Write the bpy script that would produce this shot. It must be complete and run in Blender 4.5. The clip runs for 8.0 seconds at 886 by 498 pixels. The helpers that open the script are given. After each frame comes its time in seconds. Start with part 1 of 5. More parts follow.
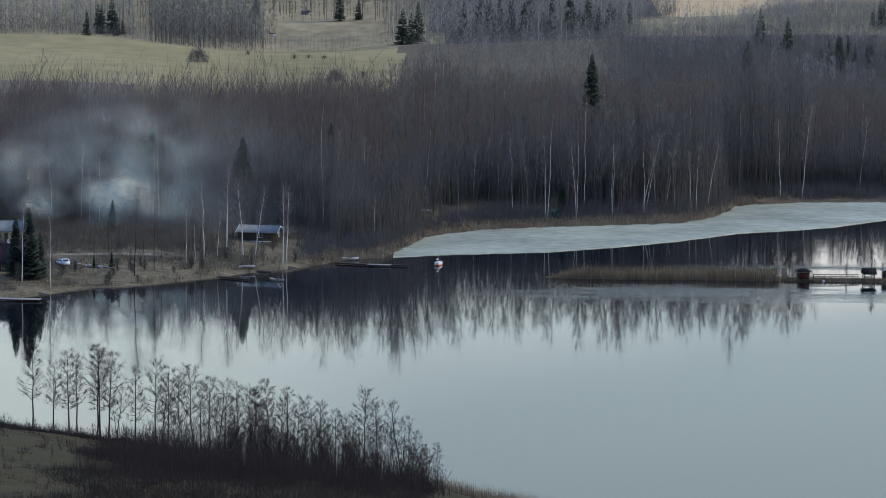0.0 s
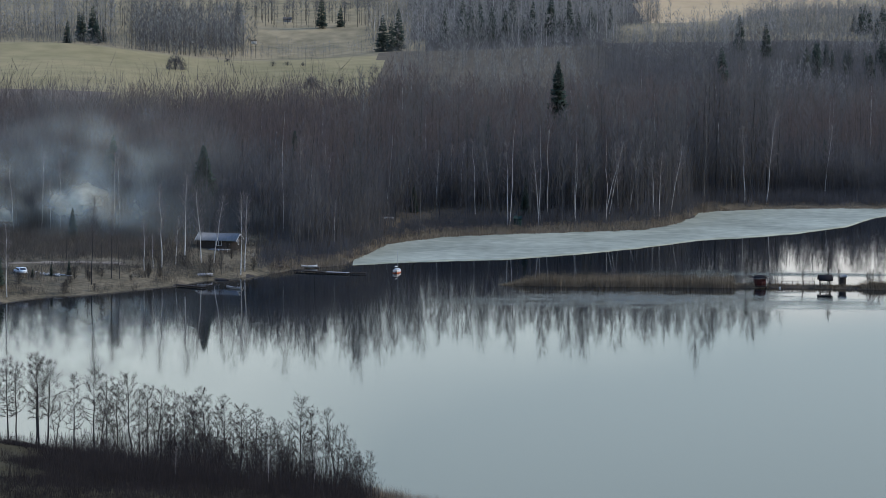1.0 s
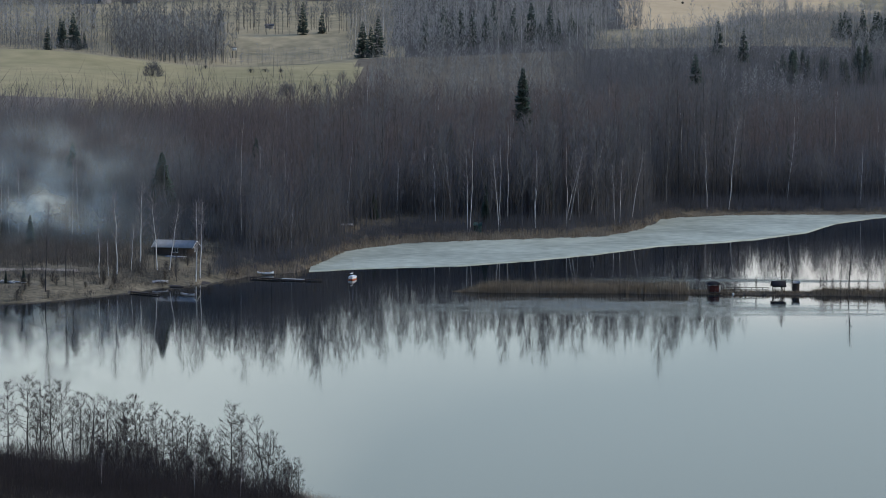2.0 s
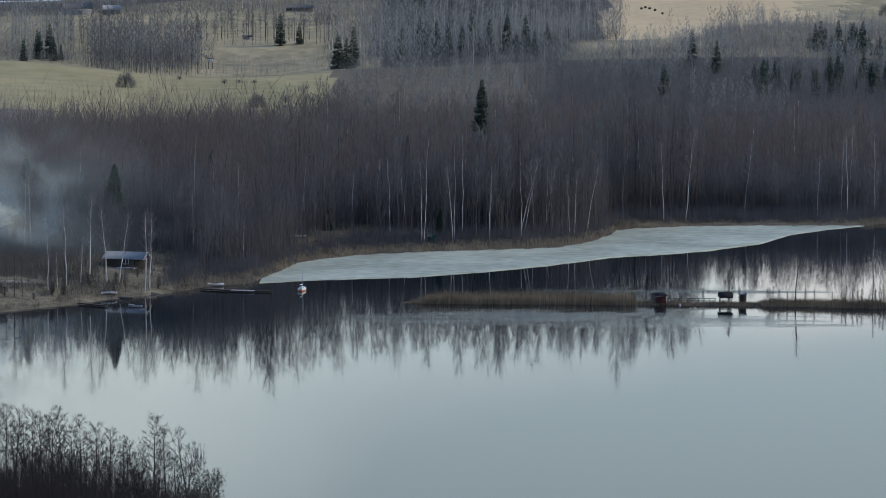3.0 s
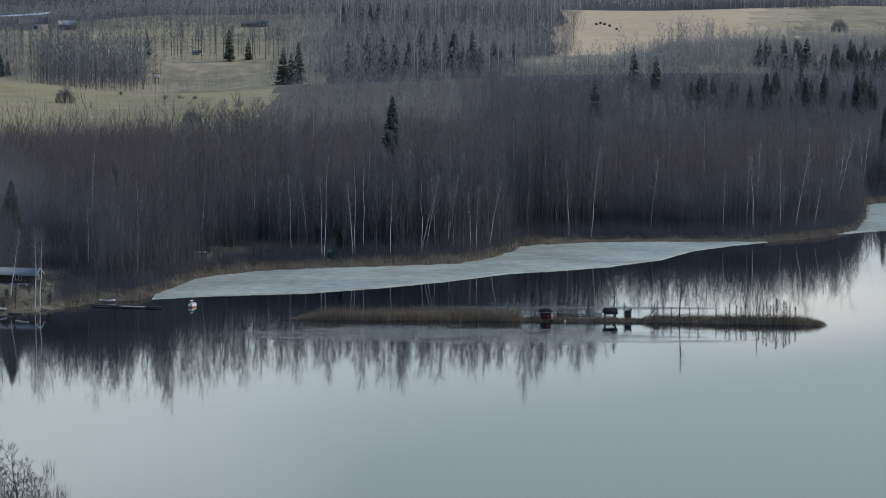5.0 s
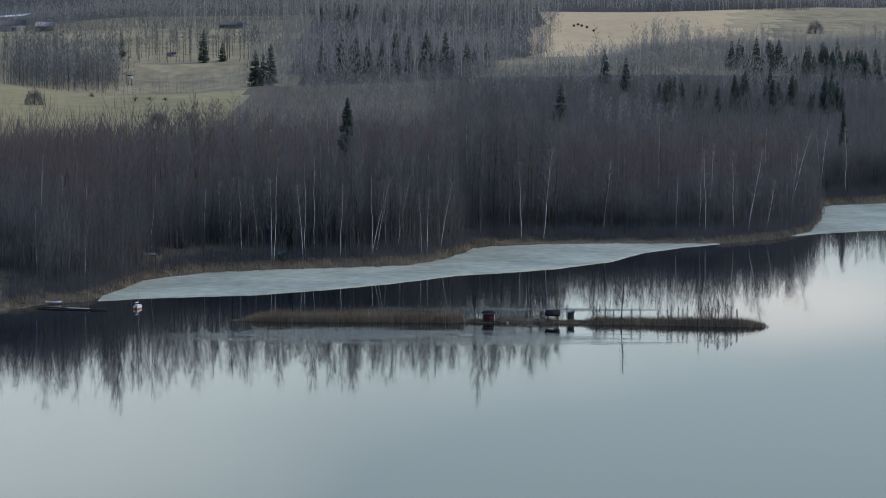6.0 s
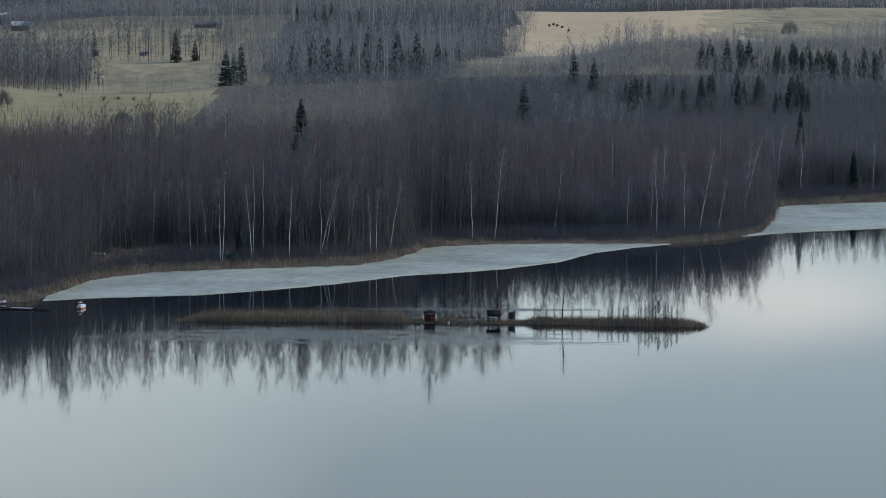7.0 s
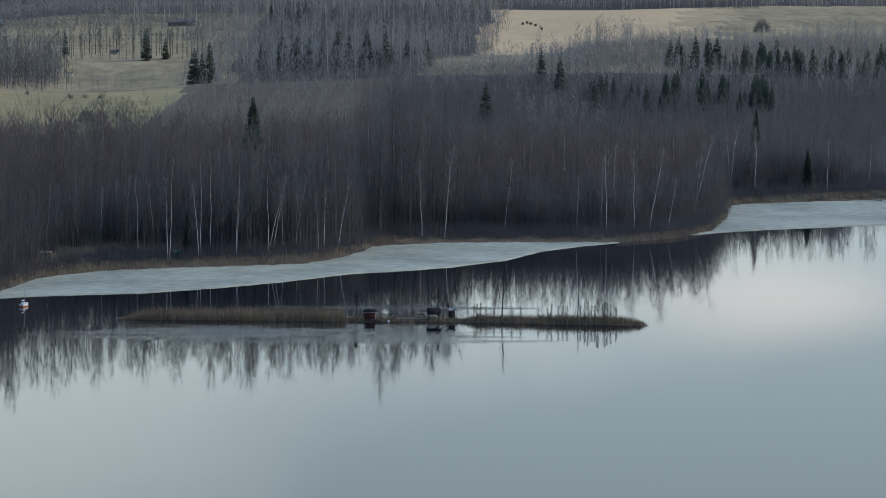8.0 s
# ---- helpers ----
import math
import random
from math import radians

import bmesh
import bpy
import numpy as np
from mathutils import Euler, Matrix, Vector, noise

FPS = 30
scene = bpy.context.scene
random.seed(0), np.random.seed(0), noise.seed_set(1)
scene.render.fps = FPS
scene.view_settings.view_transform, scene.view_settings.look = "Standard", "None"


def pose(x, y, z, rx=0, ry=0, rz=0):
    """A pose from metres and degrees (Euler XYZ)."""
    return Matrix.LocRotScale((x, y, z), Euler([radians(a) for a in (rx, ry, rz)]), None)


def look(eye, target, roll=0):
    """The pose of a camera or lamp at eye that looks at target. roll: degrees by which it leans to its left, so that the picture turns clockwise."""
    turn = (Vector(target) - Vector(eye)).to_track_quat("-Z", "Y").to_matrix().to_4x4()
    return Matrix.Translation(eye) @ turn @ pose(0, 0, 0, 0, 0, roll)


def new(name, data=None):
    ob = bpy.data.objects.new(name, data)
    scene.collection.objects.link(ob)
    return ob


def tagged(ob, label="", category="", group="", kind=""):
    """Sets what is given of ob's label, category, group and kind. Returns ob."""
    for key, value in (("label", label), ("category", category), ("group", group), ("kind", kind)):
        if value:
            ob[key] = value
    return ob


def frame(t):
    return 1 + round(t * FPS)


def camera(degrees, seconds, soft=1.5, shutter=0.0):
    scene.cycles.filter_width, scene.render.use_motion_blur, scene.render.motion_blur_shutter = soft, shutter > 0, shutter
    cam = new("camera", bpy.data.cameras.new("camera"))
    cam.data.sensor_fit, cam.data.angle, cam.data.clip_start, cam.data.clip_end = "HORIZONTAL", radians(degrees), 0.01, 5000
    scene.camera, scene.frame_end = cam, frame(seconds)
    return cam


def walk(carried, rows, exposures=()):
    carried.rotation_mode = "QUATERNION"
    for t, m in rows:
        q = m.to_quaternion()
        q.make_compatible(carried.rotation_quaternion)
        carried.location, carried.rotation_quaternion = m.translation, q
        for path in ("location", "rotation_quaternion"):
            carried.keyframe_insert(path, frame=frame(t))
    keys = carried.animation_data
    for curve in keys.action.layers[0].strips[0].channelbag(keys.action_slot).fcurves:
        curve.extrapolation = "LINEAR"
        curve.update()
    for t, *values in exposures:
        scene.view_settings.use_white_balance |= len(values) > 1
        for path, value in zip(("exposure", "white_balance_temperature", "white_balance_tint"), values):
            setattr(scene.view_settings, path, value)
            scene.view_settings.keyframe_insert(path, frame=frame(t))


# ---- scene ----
cam = camera(14.0, 8.0, soft=0.88)
# t, eye, yaw, pitch, roll
PATH = [
    (0, 0.00, -0.00, 85.00, -0.0003, -5.6469, 0.506),
    (0.5, 4.25, -0.57, 85.23, -0.0279, -5.6022, 0.436),
    (1, 8.73, -1.25, 85.47, -0.0561, -5.5477, 0.374),
    (1.5, 13.42, -2.06, 85.70, -0.0860, -5.4824, 0.322),
    (2.8, 26.53, -4.60, 86.32, -0.1559, -5.3610, 0.288),
    (3, 28.64, -5.04, 86.42, -0.1940, -5.2944, 0.270),
    (3.5, 33.99, -6.18, 86.66, -0.2531, -5.2013, 0.250),
    (4, 39.42, -7.38, 86.90, -0.3008, -5.1486, 0.245),
    (4.5, 44.91, -8.63, 87.14, -0.3640, -5.1030, 0.261),
    (4.7, 47.11, -9.14, 87.24, -0.4025, -5.0824, 0.284),
    (6, 61.37, -12.55, 87.87, -0.5850, -5.0448, 0.320),
    (6.5, 66.80, -13.88, 88.12, -0.6631, -5.0471, 0.350),
    (7, 72.17, -15.19, 88.37, -0.7534, -5.0562, 0.375),
    (7.5, 77.51, -16.49, 88.62, -0.8520, -5.0707, 0.397),
    (8, 82.82, -17.76, 88.86, -0.9569, -5.0908, 0.419),
]
walk(cam, [(t, pose(x, y, z, 90 + pitch, 0, yaw) @ pose(0, 0, 0, 0, 0, roll)) for t, x, y, z, yaw, pitch, roll in PATH], exposures=[(0, 0.15, 6080, 9), (8, -0.05, 5950, 8)])

# ---- sky and sun ----
SUN_AZ, SUN_EL = 78.0, 33.0  # degrees to the right of +y, and up
world = bpy.data.worlds.new("sky")
scene.world = world
world.use_nodes = True
wn = world.node_tree.nodes
wl = world.node_tree.links
wn.clear()
w_out = wn.new("ShaderNodeOutputWorld")
w_bg = wn.new("ShaderNodeBackground")
w_sky = wn.new("ShaderNodeTexSky")
w_sky.sky_type = "NISHITA"
w_sky.sun_disc = False
w_sky.sun_elevation = radians(SUN_EL)
w_sky.sun_rotation = radians(SUN_AZ)
w_co = wn.new("ShaderNodeTexCoord")
w_map = wn.new("ShaderNodeMapping")
w_map.inputs["Scale"].default_value = (5.0, 5.0, 10.0)
w_map.inputs["Location"].default_value = (0.6, 0.3, 0.2)
w_noise = wn.new("ShaderNodeTexNoise")
w_noise.inputs["Scale"].default_value = 1.0
w_noise.inputs["Detail"].default_value = 4.0
w_noise.inputs["Roughness"].default_value = 0.5
w_ramp = wn.new("ShaderNodeValToRGB")
w_ramp.color_ramp.elements[0].position = 0.38
w_ramp.color_ramp.elements[0].color = (6.7, 7.8, 7.9, 1)
w_ramp.color_ramp.elements[1].position = 0.64
w_ramp.color_ramp.elements[1].color = (12.0, 12.6, 11.7, 1)
w_sep = wn.new("ShaderNodeSeparateXYZ")
w_up = wn.new("ShaderNodeMapRange")
w_up.inputs["From Min"].default_value = 0.17
w_up.inputs["From Max"].default_value = 0.50
w_high = wn.new("ShaderNodeMixRGB")  # pale cloud low down, blue-grey cloud overhead
w_high.inputs["Color2"].default_value = (3.0, 5.4, 10.9, 1)
w_mix = wn.new("ShaderNodeMixRGB")
w_mix.inputs["Fac"].default_value = 0.93  # overcast over the clear sky
w_bg.inputs["Strength"].default_value = 0.1
wl.new(w_co.outputs["Generated"], w_sep.inputs["Vector"])
wl.new(w_sep.outputs["Z"], w_up.inputs["Value"])
wl.new(w_up.outputs[0], w_high.inputs["Fac"])
wl.new(w_co.outputs["Generated"], w_map.inputs["Vector"])
wl.new(w_map.outputs["Vector"], w_noise.inputs["Vector"])
# the bright low band of cloud rises towards -x
w_lean = wn.new("ShaderNodeMath")
w_lean.operation = "MULTIPLY_ADD"
w_lean.inputs[1].default_value = 0.40
wl.new(w_sep.outputs["X"], w_lean.inputs[0])
wl.new(w_sep.outputs["Z"], w_lean.inputs[2])
w_band = wn.new("ShaderNodeMapRange")
w_band.inputs["From Min"].default_value = 0.095
w_band.inputs["From Max"].default_value = 0.155
w_band.inputs["To Min"].default_value = 0.32
w_band.inputs["To Max"].default_value = 0.10
wl.new(w_lean.outputs[0], w_band.inputs["Value"])
w_sum = wn.new("ShaderNodeMath")
w_sum.operation = "MULTIPLY_ADD"
w_sum.inputs[1].default_value = 0.62
wl.new(w_noise.outputs["Fac"], w_sum.inputs[0])
wl.new(w_band.outputs[0], w_sum.inputs[2])
wl.new(w_sum.outputs[0], w_ramp.inputs["Fac"])
wl.new(w_ramp.outputs["Color"], w_high.inputs["Color1"])
# a sunlit cloud bank low over the bay
w_off = wn.new("ShaderNodeVectorMath")
w_off.operation = "SUBTRACT"
w_off.inputs[1].default_value = (0.112, 0, 0.102)
wl.new(w_co.outputs["Generated"], w_off.inputs[0])
w_scl = wn.new("ShaderNodeVectorMath")
w_scl.operation = "MULTIPLY"
w_scl.inputs[1].default_value = (1 / 0.052, 0, 1 / 0.014)
wl.new(w_off.outputs[0], w_scl.inputs[0])
w_len = wn.new("ShaderNodeVectorMath")
w_len.operation = "LENGTH"
wl.new(w_scl.outputs[0], w_len.inputs[0])
w_puff = wn.new("ShaderNodeMath")
w_puff.operation = "MULTIPLY_ADD"
w_puff.inputs[1].default_value = -1.2
wl.new(w_noise.outputs["Fac"], w_puff.inputs[0])
wl.new(w_len.outputs["Value"], w_puff.inputs[2])
w_bank = wn.new("ShaderNodeMapRange")
w_bank.interpolation_type = "SMOOTHSTEP"
w_bank.inputs["From Min"].default_value = 0.6
w_bank.inputs["From Max"].default_value = -0.5
wl.new(w_puff.outputs[0], w_bank.inputs["Value"])
w_warm = wn.new("ShaderNodeMixRGB")
w_warm.inputs["Color2"].default_value = (13.0, 12.1, 11.0, 1)
wl.new(w_bank.outputs[0], w_warm.inputs["Fac"])
wl.new(w_high.outputs["Color"], w_warm.inputs["Color1"])
wl.new(w_sky.outputs["Color"], w_mix.inputs["Color1"])
wl.new(w_warm.outputs["Color"], w_mix.inputs["Color2"])
wl.new(w_mix.outputs["Color"], w_bg.inputs["Color"])
wl.new(w_bg.outputs["Background"], w_out.inputs["Surface"])

sun_data = bpy.data.lights.new("sun", "SUN")
sun_data.energy = 3.3
sun_data.angle = radians(4)
sun_data.color = (1.0, 0.89, 0.74)
sun = new("sun", sun_data)
_az, _el = radians(SUN_AZ), radians(SUN_EL)
sun.matrix_world = look((300 * math.sin(_az), 300 * math.cos(_az), 300 * math.tan(_el)), (0, 0, 0))
scene.view_settings.exposure = 0.0


# ---- materials ----
def material(name, dark, light, rough=0.9, scale=1.0, fine=8.0, bump=0.0, metal=0.0, island=0.0, objectwise=0.0, mid=0.5, half=0.2, spec=0.12, stretch=(1, 1, 1)):
    """Two scales of noise between a dark and a light colour, with bump and, where asked, a shade of its own per piece."""
    m = bpy.data.materials.new(name)
    m.use_nodes = True
    nt = m.node_tree
    n, l = nt.nodes, nt.links
    b = n["Principled BSDF"]
    b.inputs["Roughness"].default_value = rough
    b.inputs["Metallic"].default_value = metal
    b.inputs["Specular IOR Level"].default_value = spec
    co = n.new("ShaderNodeTexCoord")
    mp = n.new("ShaderNodeMapping")
    mp.inputs["Scale"].default_value = stretch
    l.new(co.outputs["Object"], mp.inputs["Vector"])
    n1 = n.new("ShaderNodeTexNoise")
    n1.inputs["Scale"].default_value = scale
    n1.inputs["Detail"].default_value = 4
    n2 = n.new("ShaderNodeTexNoise")
    n2.inputs["Scale"].default_value = scale * fine
    n2.inputs["Detail"].default_value = 3
    l.new(mp.outputs["Vector"], n1.inputs["Vector"])
    l.new(mp.outputs["Vector"], n2.inputs["Vector"])
    add = n.new("ShaderNodeMath")
    add.operation = "MULTIPLY_ADD"
    add.inputs[1].default_value = 0.45
    l.new(n2.outputs["Fac"], add.inputs[0])
    sc = n.new("ShaderNodeMath")
    sc.operation = "MULTIPLY"
    sc.inputs[1].default_value = 0.55
    l.new(n1.outputs["Fac"], sc.inputs[0])
    l.new(sc.outputs[0], add.inputs[2])
    value = add.outputs[0]
    for amount, node, socket in ((island, "ShaderNodeNewGeometry", "Random Per Island"), (objectwise, "ShaderNodeObjectInfo", "Random")):
        if amount:
            g = n.new(node)
            off = n.new("ShaderNodeMath")
            off.operation = "MULTIPLY_ADD"
            off.inputs[1].default_value = amount
            l.new(g.outputs[socket], off.inputs[0])
            l.new(value, off.inputs[2])
            fix = n.new("ShaderNodeMath")
            fix.operation = "SUBTRACT"
            fix.inputs[1].default_value = amount * 0.5
            l.new(off.outputs[0], fix.inputs[0])
            value = fix.outputs[0]
    ramp = n.new("ShaderNodeValToRGB")
    ramp.color_ramp.elements[0].position = mid - half
    ramp.color_ramp.elements[0].color = (*dark, 1)
    ramp.color_ramp.elements[1].position = mid + half
    ramp.color_ramp.elements[1].color = (*light, 1)
    l.new(value, ramp.inputs["Fac"])
    l.new(ramp.outputs["Color"], b.inputs["Base Color"])
    if bump:
        bp = n.new("ShaderNodeBump")
        bp.inputs["Strength"].default_value = bump
        bp.inputs["Distance"].default_value = 0.05
        l.new(value, bp.inputs["Height"])
        l.new(bp.outputs["Normal"], b.inputs["Normal"])
    return m


def twig_material(name, dark, light, scale=0.05, fine=12, island=0.12, half=0.22):
    """Bare twigs: thin round stems, which take light from either side."""
    m = material(name, dark, light, 0.95, scale, fine, half=half, island=island)
    n, l = m.node_tree.nodes, m.node_tree.links
    b = n["Principled BSDF"]
    tint = b.inputs["Base Color"].links[0].from_socket
    df = n.new("ShaderNodeBsdfDiffuse")
    tl = n.new("ShaderNodeBsdfTranslucent")
    both = n.new("ShaderNodeMixShader")
    both.inputs["Fac"].default_value = 0.5
    for k, node in enumerate((df, tl)):
        l.new(tint, node.inputs["Color"])
        l.new(node.outputs[0], both.inputs[k + 1])
    n.remove(b)
    l.new(both.outputs[0], n["Material Output"].inputs["Surface"])
    return m


M_FIELD = material("field_grass", (0.135, 0.114, 0.050), (0.275, 0.220, 0.110), 1.0, 0.006, 14, half=0.2, stretch=(1, 0.55, 1))
M_STRAW = material("straw_field", (0.315, 0.225, 0.118), (0.46, 0.335, 0.185), 1.0, 0.007, 16, half=0.24, stretch=(1, 0.5, 1))
M_STUBBLE = material("thin_stubble", (0.20, 0.158, 0.085), (0.36, 0.275, 0.152), 1.0, 0.007, 16, half=0.24, stretch=(1, 0.5, 1))
M_PLOUGH = material("ploughed_soil", (0.075, 0.060, 0.044), (0.16, 0.128, 0.095), 1.0, 0.05, 8)
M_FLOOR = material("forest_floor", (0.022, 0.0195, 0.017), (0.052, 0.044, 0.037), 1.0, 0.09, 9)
M_DRY = material("dry_grass", (0.05, 0.040, 0.026), (0.12, 0.094, 0.06), 1.0, 0.10, 8)
M_MEADOW = material("dry_meadow", (0.10, 0.084, 0.045), (0.285, 0.222, 0.124), 1.0, 0.012, 10, half=0.16, stretch=(1, 0.5, 1))
M_BANK = material("bank_grass", (0.020, 0.017, 0.007), (0.055, 0.044, 0.018), 1.0, 0.10, 8)
M_YARD = material("overgrown_yard", (0.045, 0.039, 0.024), (0.165, 0.132, 0.082), 1.0, 0.10, 9, half=0.14)
M_TRACK = material("dirt_track", (0.13, 0.105, 0.08), (0.24, 0.20, 0.155), 1.0, 0.2, 8)
M_SNOW = material("old_snow", (0.55, 0.57, 0.60), (0.75, 0.77, 0.79), 0.8, 0.2, 6)

M_BARK = material("grey_bark", (0.018, 0.0175, 0.018), (0.048, 0.046, 0.046), 0.95, 0.6, 8, island=0.25)
M_TWIG = twig_material("alder_twigs", (0.066, 0.064, 0.064), (0.138, 0.131, 0.126), half=0.14)
M_BRUSH = twig_material("dark_brush", (0.020, 0.017, 0.0165), (0.050, 0.042, 0.040), 0.08, 10, 0.25)
# darker, bluish twigs: the shade inside the wood is put into their colour
M_UNDER = twig_material("shade_tinted_brushwood", (0.060, 0.061, 0.066), (0.104, 0.103, 0.107), 0.08, 10)
M_SHRUB = twig_material("yard_shrubs", (0.052, 0.047, 0.041), (0.115, 0.102, 0.088), 0.08, 10, 0.2)
M_TWIG_BROWN = twig_material("brown_twigs", (0.068, 0.057, 0.052), (0.158, 0.130, 0.117), half=0.13)
M_TWIG_RED = twig_material("birch_twigs", (0.066, 0.050, 0.049), (0.125, 0.098, 0.094))
# paler copy of the birch twigs, with light on the crowns painted in
M_TWIG_BIRCH = twig_material("lit_birch_twigs", (0.13, 0.112, 0.106), (0.27, 0.24, 0.226))
# twigs of the farthest woods: their paleness is haze put into the colour
M_TWIG_PALE = twig_material("hazed_far_twigs", (0.165, 0.152, 0.132), (0.285, 0.265, 0.23), 0.03)
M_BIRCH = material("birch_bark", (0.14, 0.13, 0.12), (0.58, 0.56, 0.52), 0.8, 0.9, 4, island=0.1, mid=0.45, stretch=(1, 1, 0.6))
# lighter than the alder twigs: sun on the back crowns is in the colour
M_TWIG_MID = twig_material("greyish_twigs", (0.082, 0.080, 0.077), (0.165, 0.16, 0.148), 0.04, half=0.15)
# greyed for distance, with haze painted into the twig colour
M_TWIG_GREY = twig_material("hazed_grey_twigs", (0.150, 0.147, 0.14), (0.30, 0.292, 0.272), 0.02, 14, half=0.16)
M_ASPEN = material("aspen_bark", (0.05, 0.048, 0.047), (0.125, 0.12, 0.112), 0.9, 0.7, 6, island=0.2)
M_NEEDLE = material("spruce_needles", (0.016, 0.024, 0.019), (0.046, 0.066, 0.046), 0.85, 0.3, 10, island=0.3)
M_REED = material("dry_reed", (0.125, 0.098, 0.068), (0.28, 0.225, 0.16), 0.9, 0.15, 10, island=0.4)
M_SEDGE = material("brown_sedge", (0.10, 0.076, 0.050), (0.24, 0.185, 0.122), 0.95, 0.15, 10, island=0.4)


def water_material():
    m = bpy.data.materials.new("lake_water")
    m.use_nodes = True
    n, l = m.node_tree.nodes, m.node_tree.links
    b = n["Principled BSDF"]
    b.inputs["Base Color"].default_value = (0.004, 0.007, 0.010, 1)
    b.inputs["IOR"].default_value = 1.333
    co = n.new("ShaderNodeTexCoord")
    # wind cat's-paws: patches of ripples downwind of the reed islet
    big = n.new("ShaderNodeTexNoise")
    big.inputs["Scale"].default_value = 0.06
    big.inputs["Detail"].default_value = 7
    big.inputs["Roughness"].default_value = 0.62
    mp = n.new("ShaderNodeMapping")
    mp.inputs["Scale"].default_value = (0.45, 2.6, 1)
    mp.inputs["Rotation"].default_value = (0, 0, radians(8))
    l.new(co.outputs["Object"], mp.inputs["Vector"])
    l.new(mp.outputs["Vector"], big.inputs["Vector"])
    patch = None
    for centre, radii, most in (((50, 771, 0), (46, 18), 1.0), ((84, 762, 0), (46, 16), 0.5), ((86, 824, 0), (36, 7), 0.7)):
        off = n.new("ShaderNodeVectorMath")
        off.operation = "SUBTRACT"
        off.inputs[1].default_value = centre
        l.new(co.outputs["Object"], off.inputs[0])
        el = n.new("ShaderNodeVectorMath")
        el.operation = "MULTIPLY"
        el.inputs[1].default_value = (1 / radii[0], 1 / radii[1], 0)
        l.new(off.outputs[0], el.inputs[0])
        ln = n.new("ShaderNodeVectorMath")
        ln.operation = "LENGTH"
        l.new(el.outputs[0], ln.inputs[0])
        ad = n.new("ShaderNodeMath")
        ad.operation = "MULTIPLY_ADD"
        ad.inputs[1].default_value = -3.0
        l.new(big.outputs["Fac"], ad.inputs[0])
        l.new(ln.outputs["Value"], ad.inputs[2])
        one = n.new("ShaderNodeMapRange")
        one.interpolation_type = "SMOOTHSTEP"
        one.inputs["From Min"].default_value = -0.5
        one.inputs["From Max"].default_value = -1.45
        one.inputs["To Max"].default_value = most
        l.new(ad.outputs[0], one.inputs["Value"])
        if patch:
            top = n.new("ShaderNodeMath")
            top.operation = "MAXIMUM"
            l.new(patch, top.inputs[0])
            l.new(one.outputs[0], top.inputs[1])
            patch = top.outputs[0]
        else:
            patch = one.outputs[0]
    rip = n.new("ShaderNodeTexNoise")
    rip.inputs["Scale"].default_value = 3.4
    rip.inputs["Detail"].default_value = 3
    chop = n.new("ShaderNodeMapping")
    chop.inputs["Scale"].default_value = (0.65, 0.28, 1)
    chop.inputs["Rotation"].default_value = (0, 0, radians(-12))
    l.new(co.outputs["Object"], chop.inputs["Vector"])
    l.new(chop.outputs["Vector"], rip.inputs["Vector"])
    swell = n.new("ShaderNodeTexNoise")
    swell.inputs["Scale"].default_value = 0.12
    swell.inputs["Detail"].default_value = 2
    l.new(mp.outputs["Vector"], swell.inputs["Vector"])
    st = n.new("ShaderNodeMath")
    st.operation = "MULTIPLY_ADD"
    st.inputs[1].default_value = 2.2
    st.inputs[2].default_value = 0.001
    l.new(patch, st.inputs[0])
    b1 = n.new("ShaderNodeBump")
    b1.inputs["Distance"].default_value = 0.09
    l.new(st.outputs[0], b1.inputs["Strength"])
    l.new(rip.outputs["Fac"], b1.inputs["Height"])
    b2 = n.new("ShaderNodeBump")
    b2.inputs["Distance"].default_value = 0.05
    b2.inputs["Strength"].default_value = 0.007
    l.new(swell.outputs["Fac"], b2.inputs["Height"])
    l.new(b2.outputs["Normal"], b1.inputs["Normal"])
    l.new(b1.outputs["Normal"], b.inputs["Normal"])
    rg = n.new("ShaderNodeMapRange")
    rg.inputs["To Min"].default_value = 0.043
    rg.inputs["To Max"].default_value = 0.11
    l.new(patch, rg.inputs["Value"])
    l.new(rg.outputs[0], b.inputs["Roughness"])
    return m


M_WATER = water_material()
M_ICE = material("rotten_ice", (0.132, 0.136, 0.096), (0.36, 0.362, 0.272), 0.6, 0.05, 7, bump=0.05, stretch=(0.8, 0.9, 1))


# ---- mesh helpers ----
def tri_mesh(name, verts, tris, mats, index=None):
    """A mesh from an array of corners and an array of triangles."""
    me = bpy.data.meshes.new(name)
    verts = np.asarray(verts, np.float32)
    tris = np.asarray(tris, np.int32)
    me.vertices.add(len(verts))
    me.vertices.foreach_set("co", verts.ravel())
    me.loops.add(tris.size)
    me.loops.foreach_set("vertex_index", tris.ravel())
    me.polygons.add(len(tris))
    me.polygons.foreach_set("loop_start", np.arange(0, tris.size, 3, dtype=np.int32))
    me.polygons.foreach_set("loop_total", np.full(len(tris), 3, np.int32))
    for m in mats if isinstance(mats, (list, tuple)) else [mats]:
        me.materials.append(m)
    if index is not None:
        me.polygons.foreach_set("material_index", np.asarray(index, np.int32))
    me.update()
    me.validate()
    return me


